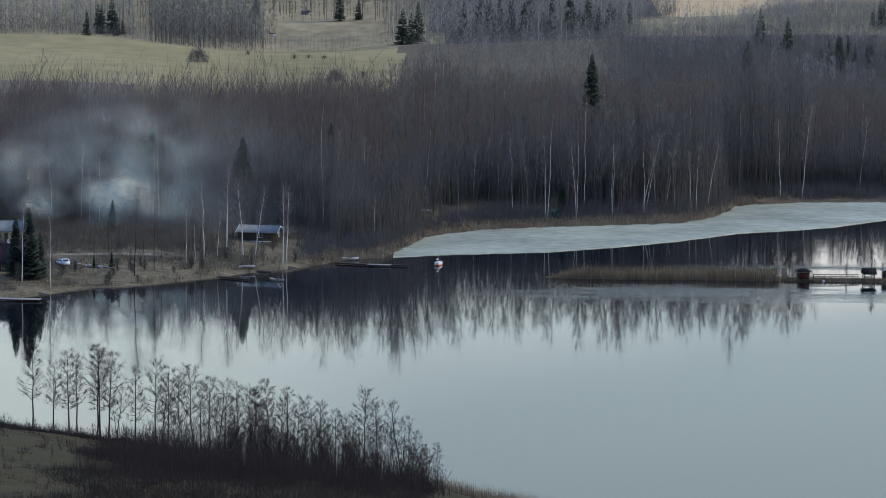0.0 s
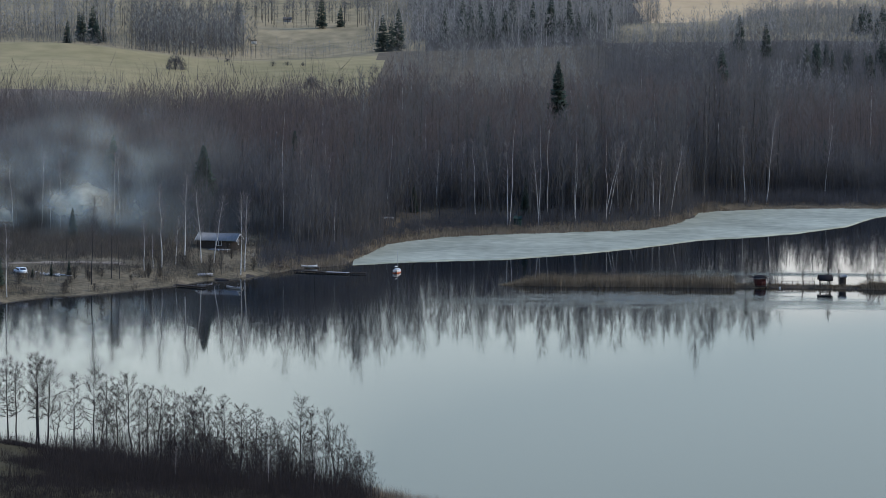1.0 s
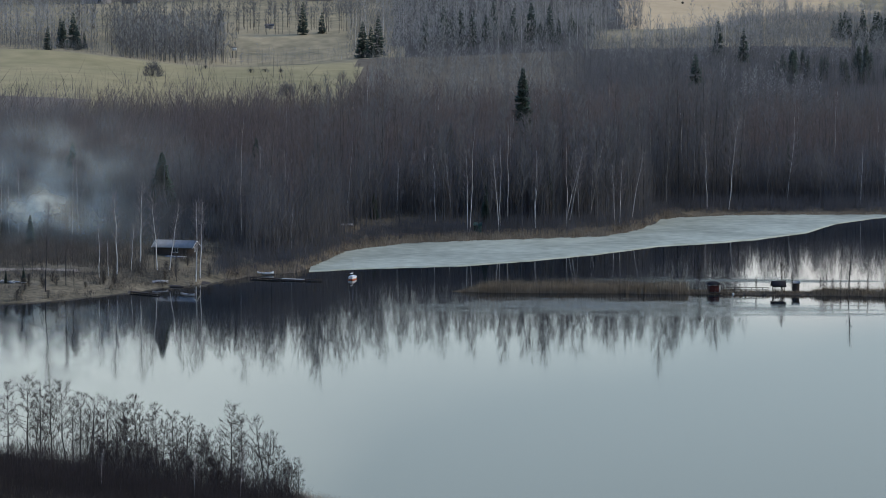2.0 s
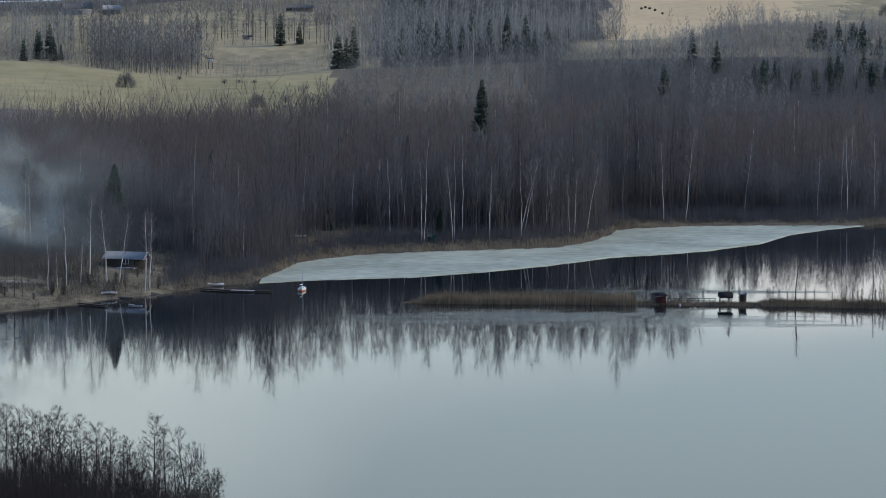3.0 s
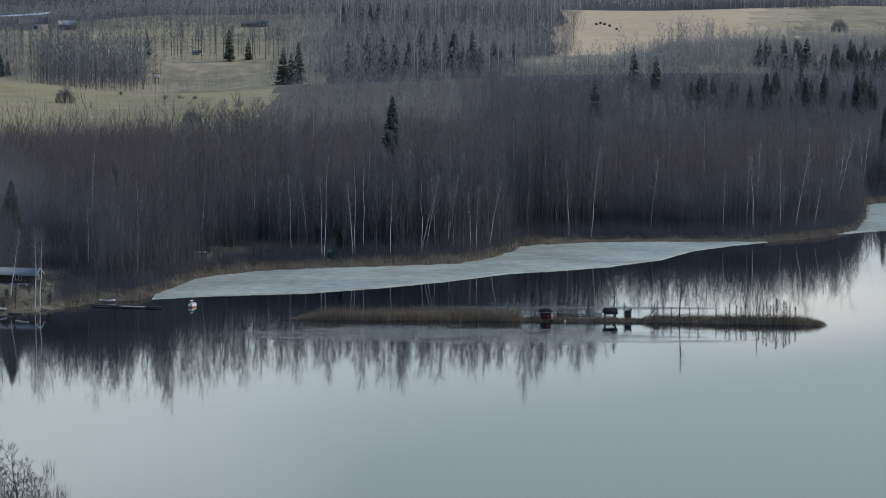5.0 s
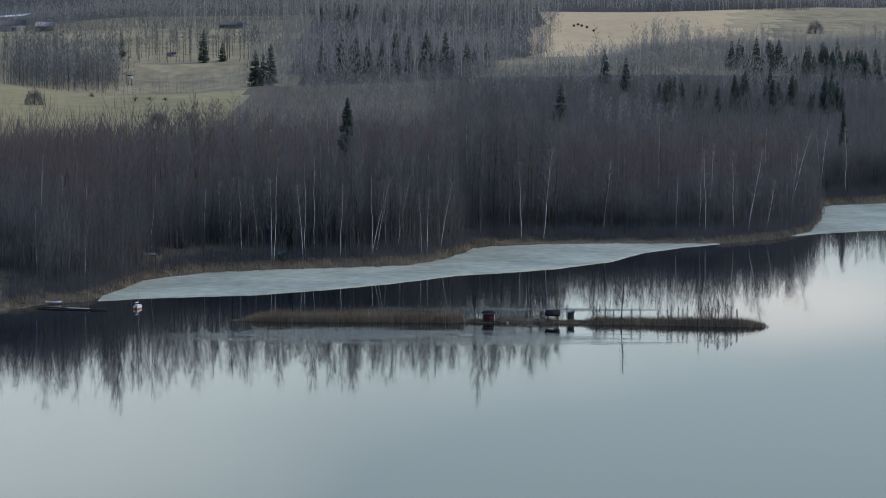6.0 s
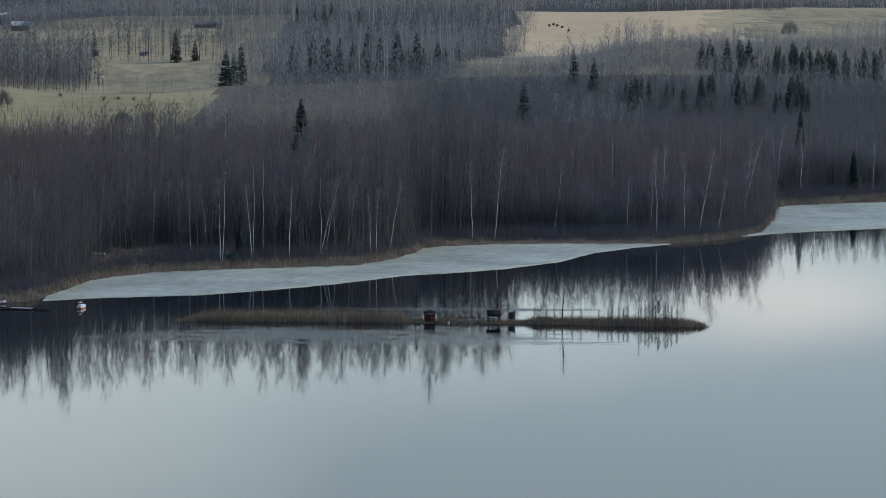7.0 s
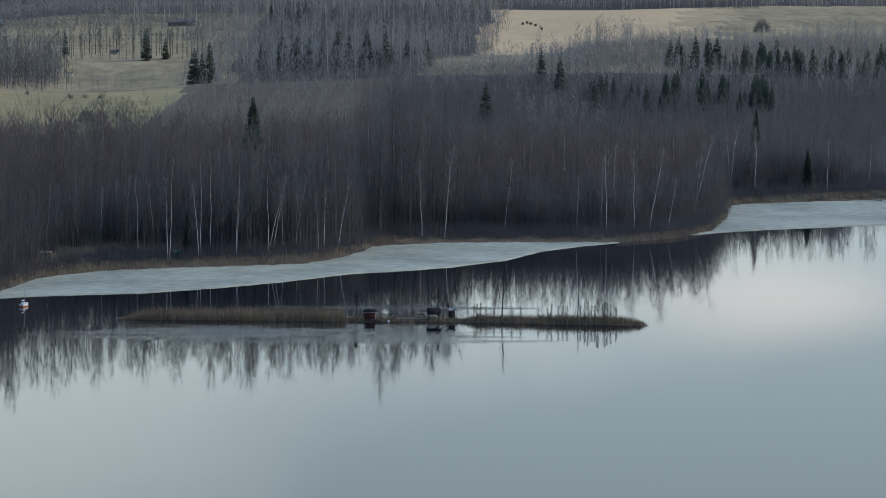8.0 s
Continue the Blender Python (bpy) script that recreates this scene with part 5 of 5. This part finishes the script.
shelter()
privy = gable_house("privy", "narrow grey-boarded privy on the reed islet", (98.6, 798.0, 0.25), 5, 1.3, 1.3, 1.9, 0.35, M_DARKWOOD, M_GREYROOF, over=0.15, category="shed")
gable_house("hide", "small green-painted booth standing by the reeds", (28.9, 926.5, float(land(28.9, 926.5))), -5, 1.9, 1.6, 1.9, 0.6, M_GREEN, M_GREEN, over=0.15, category="shed")

walkway = thing("boardwalk", "low boardwalk with dark railings beside the hut", "boardwalk", "", (87.4, 797.0, 0.3), 4)
part("deck", Soup().box((-5.2, -0.6, -0.05), (5.2, 0.6, 0.08)), M_PLANK, walkway)
for k in range(9):
    x = -5.0 + k * 1.25
    part("post", Soup().box((x - 0.07, 0.5, -1.2), (x + 0.07, 0.62, 0.95)), M_DARKWOOD, walkway)
part("rail", Soup().box((-5.1, 0.53, 0.85), (5.1, 0.6, 0.97)), M_DARKWOOD, walkway)
part("rail", Soup().box((-5.1, 0.53, 0.42), (5.1, 0.6, 0.52)), M_DARKWOOD, walkway)
tub = thing("tub", "white plastic tub standing on the islet bank", "tub", "", (84.2, 793.4, float(land(84.2, 793.4))))
part("body", Soup().tube([(0, 0, -0.05), (0, 0, 0.4)], [0.2, 0.25], 10, cap=True), M_WHITE, tub)
part("rim", Soup().tube([(0, 0, 0.36), (0, 0, 0.42)], [0.27, 0.27], 10, cap=True), M_WHITE, tub)


def dock(name, label, x0, y0, x1, y1, width, mats, group="docks"):
    """A plank dock on posts from one end to the other."""
    ln = math.hypot(x1 - x0, y1 - y0)
    ob = thing(name, label, "dock", group, ((x0 + x1) / 2, (y0 + y1) / 2, 0.0), math.degrees(math.atan2(y1 - y0, x1 - x0)))
    n = int(ln / 0.3)
    deck = Soup()
    for k in range(n):
        a = -ln / 2 + ln * k / n
        deck.box((a, -width / 2, 0.34), (a + ln / n - 0.03, width / 2, 0.40))
    part("deck", deck, mats, ob)
    for sy in (-1, 1):
        part("beam", Soup().box((-ln / 2, sy * width * 0.35 - 0.06, 0.18), (ln / 2, sy * width * 0.35 + 0.06, 0.335)), M_DARKWOOD, ob)
    for sx in np.linspace(-ln / 2 + 0.3, ln / 2 - 0.3, 4):
        for sy in (-1, 1):
            part("pile", Soup().tube([(sx, sy * width * 0.45, -1.6), (sx, sy * width * 0.45, 0.33)], [0.08, 0.08], 6, cap=True), M_DARKWOOD, ob)
    return ob


dock("dock", "grey plank dock reaching out over the dark water", -24.4, 822.6, -17.2, 819.3, 1.5, M_DARKWOOD)
dock("dock", "pale plank end of a dock", -17.1, 819.2, -11.9, 817.6, 1.9, M_PLANK)
dock("float", "dark low float moored past the dock's end", -11.7, 818.3, -7.9, 818.0, 0.9, M_DARKWOOD)
dock("dock", "broad pale plank dock beside a spruce", -92.5, 743.6, -83.2, 742.6, 2.6, M_PLANK)
dock("dock", "weathered narrow dock below the bank", -49.2, 790.4, -42.6, 785.2, 1.0, M_DARKWOOD)
dock("dock", "small grey jetty frozen into the ice", 241.5, 1172, 247.5, 1168, 1.2, M_PLANK)


def hull(length, beam, depth, sheer=0.25, rows=9, flip=False):
    """An open boat's hull as a thick shell along its own x, its keel at z 0."""
    s = Soup()
    ring = []
    for k in range(rows):
        t = k / (rows - 1)
        b = beam / 2 * (1 - abs(2 * t - 1) ** 2.6 * (1.0 if t > 0.5 else 0.45))
        rise = sheer * (2 * t - 1) ** 2
        x = length * (t - 0.5)
        sec = [(-b, depth + rise), (-b * 0.82, depth * 0.4 + rise * 0.6), (0, rise * 0.5), (b * 0.82, depth * 0.4 + rise * 0.6), (b, depth + rise), (b * 0.9, depth + rise), (b * 0.72, depth * 0.42 + rise * 0.6), (0, 0.08 + rise * 0.5), (-b * 0.72, depth * 0.42 + rise * 0.6), (-b * 0.9, depth + rise)]
        ring.append([(x, y, z) for y, z in sec])
    n = 10
    f = []
    for k in range(rows - 1):
        for a in range(n):
            b = (a + 1) % n
            f += [(k * n + a, k * n + b, (k + 1) * n + b), (k * n + a, (k + 1) * n + b, (k + 1) * n + a)]
    for k in (0, rows - 1):
        f += [(k * n, k * n + a, k * n + a + 1) for a in range(1, n - 1)]
    return s.add(np.array(ring).reshape(-1, 3), f)


def rowing_boat(label, at, turn, mat, over=False):
    ob = new("rowing_boat")
    ob.matrix_world = pose(*at, 180 if over else 0, 0, turn)
    tagged(ob, label, "boat", "rowing boats")
    part("hull", hull(3.8, 1.35, 0.5), mat, ob)
    for x in (-0.9, 0.5):
        part("thwart", Soup().box((x - 0.12, -0.5, 0.30), (x + 0.12, 0.5, 0.335)), M_PLANK, ob)
    part("gunwale", Soup().box((-1.2, 0.62, 0.5), (1.2, 0.68, 0.56)).box((-1.2, -0.68, 0.5), (1.2, -0.62, 0.56)), M_DARKWOOD, ob)
    return ob


g = lambda x, y: float(land(x, y))
rowing_boat("grey upturned rowing boat on the grass", (-43.9, 805.0, g(-43.9, 805.0) + 0.5), 20, M_PLANK, True)
rowing_boat("dark upturned rowing boat beside a white one", (-40.3, 803.6, g(-40.3, 803.6) + 0.6), -15, M_DARKWOOD, True)
rowing_boat("pale rowing boat floating by the bank", (-36.3, 785.6, -0.15), -35, M_PLANK)
rowing_boat("white rowing boat drawn up beside the dock", (-21.4, 830.5, max(0.1, g(-21.4, 831))), 12, M_WHITE)
rowing_boat("pale upturned boat lying on the wooded bank", (-4.7, 915, g(-4.7, 915) + 0.7), 25, M_PLANK, True)
rowing_boat("old dark rowing boat lying in dry grass", (-29.2, 824.5, g(-29.2, 824.5) + 0.5), -8, M_DARKWOOD, True)


def sail_boat():
    ob = thing("sailing_boat", "small white sailing boat with an orange waterline and bare mast", "boat", "", (-1.0, 822.6, -0.24), 80)
    ob.matrix_world = ob.matrix_world @ Matrix.Scale(0.84, 4)
    part("hull", hull(5.6, 2.1, 0.95, 0.22), M_WHITE, ob)
    part("band", hull(5.62, 2.14, 0.46, 0.12), M_ORANGE, ob, "orange band above the water")
    part("deck", Soup().add([(-2.5, 0, 0.98), (-1.6, -0.85, 0.92), (0.8, -0.93, 0.92), (2.2, -0.5, 0.98), (2.6, 0, 1.05), (2.2, 0.5, 0.98), (0.8, 0.93, 0.92), (-1.6, 0.85, 0.92)], [(0, k, k + 1) for k in range(1, 7)]), M_WHITE, ob)
    c = Soup()
    c.add([(-1.1, -0.6, 0.9), (1.3, -0.45, 0.95), (1.3, 0.45, 0.95), (-1.1, 0.6, 0.9), (-1.0, -0.5, 1.4), (0.8, -0.38, 1.32), (0.8, 0.38, 1.32), (-1.0, 0.5, 1.4)], [(0, 1, 5), (0, 5, 4), (1, 2, 6), (1, 6, 5), (2, 3, 7), (2, 7, 6), (3, 0, 4), (3, 4, 7), (4, 5, 6), (4, 6, 7)])
    cab = part("cabin", c, M_WHITE, ob)
    for sy in (-1, 1):
        part("window", Soup().box((-0.6, sy * 0.5 - 0.06, 1.08), (0.3, sy * 0.5 + 0.06, 1.24)), M_GLASS, cab)
    part("mast", Soup().tube([(0.5, 0, 0.9), (0.5, 0, 6.2)], [0.055, 0.035], 6, cap=True), M_STEEL, ob)
    part("boom", Soup().tube([(0.5, 0, 1.75), (-2.2, 0.25, 1.9)], [0.05, 0.04], 6, cap=True), M_STEEL, ob)
    part("furled_sail", Soup().tube([(0.4, 0, 1.86), (-0.9, 0.12, 1.98), (-2.1, 0.24, 1.98)], [0.10, 0.15, 0.08], 7, cap=True), M_WHITE, ob)
    part("stay", Soup().tube([(2.6, 0, 1.05), (0.5, 0, 6.1)], [0.012, 0.012], 3), M_STEEL, ob)


sail_boat()


def car():
    ob = thing("car", "white parked hatchback car on the dirt track", "car", "", (-83.2, 786.4, g(-83.2, 786.4)), 118)
    sec = [(-2.0, 0.28), (2.0, 0.28), (2.06, 0.62), (1.9, 0.82), (1.0, 0.95), (0.35, 1.42), (-1.1, 1.46), (-1.85, 0.98), (-2.05, 0.85), (-2.05, 0.45)]
    body = Soup()
    prism(body, sec, -0.84, 0.84)
    part("body", body, M_CAR, ob)
    part("windscreen", Soup().add([(1.0, -0.74, 0.965), (1.0, 0.74, 0.965), (0.38, 0.66, 1.41), (0.38, -0.66, 1.41)], [(0, 1, 2), (0, 2, 3)]), M_GLASS, ob)
    ob.children[-1].location = (0.02, 0, 0.012)
    part("rear_window", Soup().add([(-1.82, -0.7, 1.0), (-1.82, 0.7, 1.0), (-1.16, 0.62, 1.43), (-1.16, -0.62, 1.43)], [(0, 2, 1), (0, 3, 2)]), M_GLASS, ob)
    ob.children[-1].location = (-0.02, 0, 0.015)
    for sy in (-1, 1):
        part("side_window", Soup().box((-1.2, sy * 0.845 - 0.006, 0.98), (0.55, sy * 0.845 + 0.006, 1.32)), M_GLASS, ob)
        part("headlight", Soup().box((1.9, sy * 0.6 - 0.15, 0.62), (2.05, sy * 0.6 + 0.15, 0.78)), M_GLASS, ob)
        for x in (-1.25, 1.3):
            wh = part("wheel", Soup().tube([(x, sy * 0.66, 0.3), (x, sy * 0.87, 0.3)], [0.31, 0.31], 14, cap=True), M_RUBBER, ob)
            part("rim", Soup().tube([(x, sy * 0.80, 0.3), (x, sy * 0.885, 0.3)], [0.19, 0.17], 10, cap=True), M_STEEL, wh)


car()

# split birch logs and stones heaped on the yard
lrng = np.random.default_rng(51)
pile = thing("log_pile", "scattered heap of pale birch logs in the grass", "firewood", "", (-75.6, 788.2, g(-75.6, 788.2)))
for k in range(34):
    x, y = lrng.normal() * 1.9, lrng.normal() * 0.8
    a = lrng.uniform(0, math.pi)
    zz = 0.12 + 0.3 * max(0, 1 - abs(x) / 2.5) * lrng.uniform(0, 1) + g(-75.6 + x, 788.2 + y) - g(-75.6, 788.2)
    d = np.array([math.cos(a), math.sin(a), 0]) * lrng.uniform(0.35, 0.8)
    c = np.array([x, y, zz])
    part("log", Soup().tube([c - d, c + d], [0.13, 0.12], 6, cap=True), M_BIRCH if k % 3 else M_STONE, pile)


def bale(x, y, turn):
    ob = thing("hay_bale", "dark weathered round hay bale on the straw field", "hay bale", "bales on the field", (x, y, g(x, y)), turn)
    part("roll", Soup().tube([(-0.75, 0, 0.85), (-0.7, 0, 0.85), (0.7, 0, 0.85), (0.75, 0, 0.85)], [0.8, 0.9, 0.9, 0.8], 16, cap=True), M_BALE, ob)
    part("net", Soup().tube([(-0.5, 0, 0.85), (0.5, 0, 0.85)], [0.905, 0.905], 16), M_BALE, ob)


for x, y, a in ((190, 2778, 10), (194, 2793, 60), (196, 2774, 120), (198.5, 2746, 30), (201.5, 2704, 80)):
    bale(x, y, a)

stand = thing("hunting_stand", "small white-and-dark raised hunting stand at the wood's edge", "hunting stand", "", (-98.5, 2070, g(-98.5, 2070)))
for sx in (-1, 1):
    for sy in (-1, 1):
        part("leg", Soup().box((sx * 1.1 - 0.12, sy * 1.1 - 0.12, -0.3), (sx * 1.1 + 0.12, sy * 1.1 + 0.12, 4.2)), M_DARKWOOD, stand)
part("booth", Soup().box((-1.4, -1.4, 4.2), (1.4, 1.4, 6.0)), M_WHITE, stand)
part("roof", Soup().box((-1.7, -1.7, 6.0), (1.7, 1.7, 6.25)), M_DARKROOF, stand)


# ---- smoke of a garden fire ----
def smoke_material(name, strength):
    m = bpy.data.materials.new(name)
    m.use_nodes = True
    n, l = m.node_tree.nodes, m.node_tree.links
    out = n["Material Output"]
    n.remove(n["Principled BSDF"])
    tr = n.new("ShaderNodeBsdfTransparent")
    df = n.new("ShaderNodeBsdfDiffuse")
    df.inputs["Color"].default_value = (0.82, 0.82, 0.70, 1)
    tl = n.new("ShaderNodeBsdfTranslucent")
    tl.inputs["Color"].default_value = (0.82, 0.82, 0.70, 1)
    both = n.new("ShaderNodeMixShader")
    l.new(df.outputs[0], both.inputs[1])
    l.new(tl.outputs[0], both.inputs[2])
    co = n.new("ShaderNodeTexCoord")
    mp = n.new("ShaderNodeMapping")
    mp.inputs["Scale"].default_value = (0.075, 0.075, 0.10)
    l.new(co.outputs["Object"], mp.inputs["Vector"])
    ns = n.new("ShaderNodeTexNoise")
    ns.inputs["Scale"].default_value = 1.3
    ns.inputs["Detail"].default_value = 6
    ns.inputs["Roughness"].default_value = 0.55
    ns.inputs["Distortion"].default_value = 0.15
    l.new(mp.outputs["Vector"], ns.inputs["Vector"])
    uv = n.new("ShaderNodeUVMap")
    sp = n.new("ShaderNodeTexGradient")
    sp.gradient_type = "SPHERICAL"
    off = n.new("ShaderNodeVectorMath")
    off.operation = "MULTIPLY_ADD"
    off.inputs[1].default_value = (2, 2, 0)
    off.inputs[2].default_value = (-1, -1, 0)
    l.new(uv.outputs[0], off.inputs[0])
    l.new(off.outputs[0], sp.inputs["Vector"])
    a = n.new("ShaderNodeMapRange")
    a.inputs["From Min"].default_value = 0.30
    a.inputs["From Max"].default_value = 0.82
    l.new(ns.outputs["Fac"], a.inputs["Value"])
    b = n.new("ShaderNodeMath")
    b.operation = "MULTIPLY"
    l.new(a.outputs[0], b.inputs[0])
    l.new(sp.outputs["Fac"], b.inputs[1])
    c = n.new("ShaderNodeMath")
    c.operation = "MULTIPLY"
    c.inputs[1].default_value = strength
    l.new(b.outputs[0], c.inputs[0])
    mix = n.new("ShaderNodeMixShader")
    l.new(c.outputs[0], mix.inputs["Fac"])
    l.new(tr.outputs[0], mix.inputs[1])
    l.new(both.outputs[0], mix.inputs[2])
    l.new(mix.outputs[0], out.inputs["Surface"])
    return m


M_SMOKE = smoke_material("thin_smoke", 0.6)
M_HAZE = smoke_material("smoke_haze", 0.38)
M_SMOKE_CORE = smoke_material("dense_smoke", 1.5)
smoke = thing("smoke", "drifting pale blue smoke of a garden fire before the wood", "smoke", "", (-82, 862, 5.0))


def puff(cx, cy, cz, w, h, bend, seed, mat):
    """A billowing sheet of smoke, rolled in two directions."""
    n = 18
    me = bpy.data.meshes.new("puff")
    v, f, uvs = [], [], []
    for j in range(n + 1):
        for i in range(n + 1):
            u, t = i / n, j / n
            x = cx + (u - 0.5) * w
            z = cz + (t - 0.5) * h
            y = cy + bend * (math.sin(3.1 * u + seed) + math.cos(4.3 * t + 1.7 * seed)) + 0.6 * math.sin(9 * u + 7 * t + seed)
            v.append((x, y, z))
    for j in range(n):
        for i in range(n):
            a = j * (n + 1) + i
            f.append((a, a + 1, a + n + 2, a + n + 1))
    me.from_pydata(v, [], f)
    layer = me.uv_layers.new(name="UVMap")
    for lp in me.loops:
        i, j = lp.vertex_index % (n + 1), lp.vertex_index // (n + 1)
        layer.data[lp.index].uv = (i / n, j / n)
    me.materials.append(mat)
    ob = new("puff", me)
    ob.parent = smoke
    return ob


for k, (x, y, z, w, h) in enumerate(((5, 0, 8, 24, 15), (1, 2, 6.5, 18, 11), (-14, 2, 4.5, 13, 9), (6, 5, 13, 46, 34), (-18, 6, 12, 36, 30), (16, 3, 8, 44, 26), (4, 8, 18, 84, 42), (16, -20, 5, 76, 18))):
    puff(x, y, z, w, h, 1.2, k * 1.9, M_SMOKE_CORE if k < 3 else (M_SMOKE if k < 6 else M_HAZE))


# ---- the dirt track across the yard ----
def track():
    s = Soup()
    xs = np.arange(-112, -61.9, 1.0)
    mid = 800.5 + 3.0 * np.sin(xs / 14) + 0.15 * (xs + 84)
    rows = []
    for k, o in enumerate((-1.5, -0.5, 0.5, 1.5)):
        yy = mid + o + 0.25 * np.sin(xs * 0.9 + k)
        rows.append(np.stack([xs, yy, land(xs, yy) + (0.10 if abs(o) < 1 else 0.02)], 1))
    n = len(xs)
    f = []
    for r in range(3):
        for i in range(n - 1):
            a = r * n + i
            f += [(a, a + 1, a + n + 1), (a, a + n + 1, a + n)]
    return tagged(part("track", s.add(np.concatenate(rows), f), M_TRACK), "narrow dirt track through dry grass", "track", kind="structure")


track()
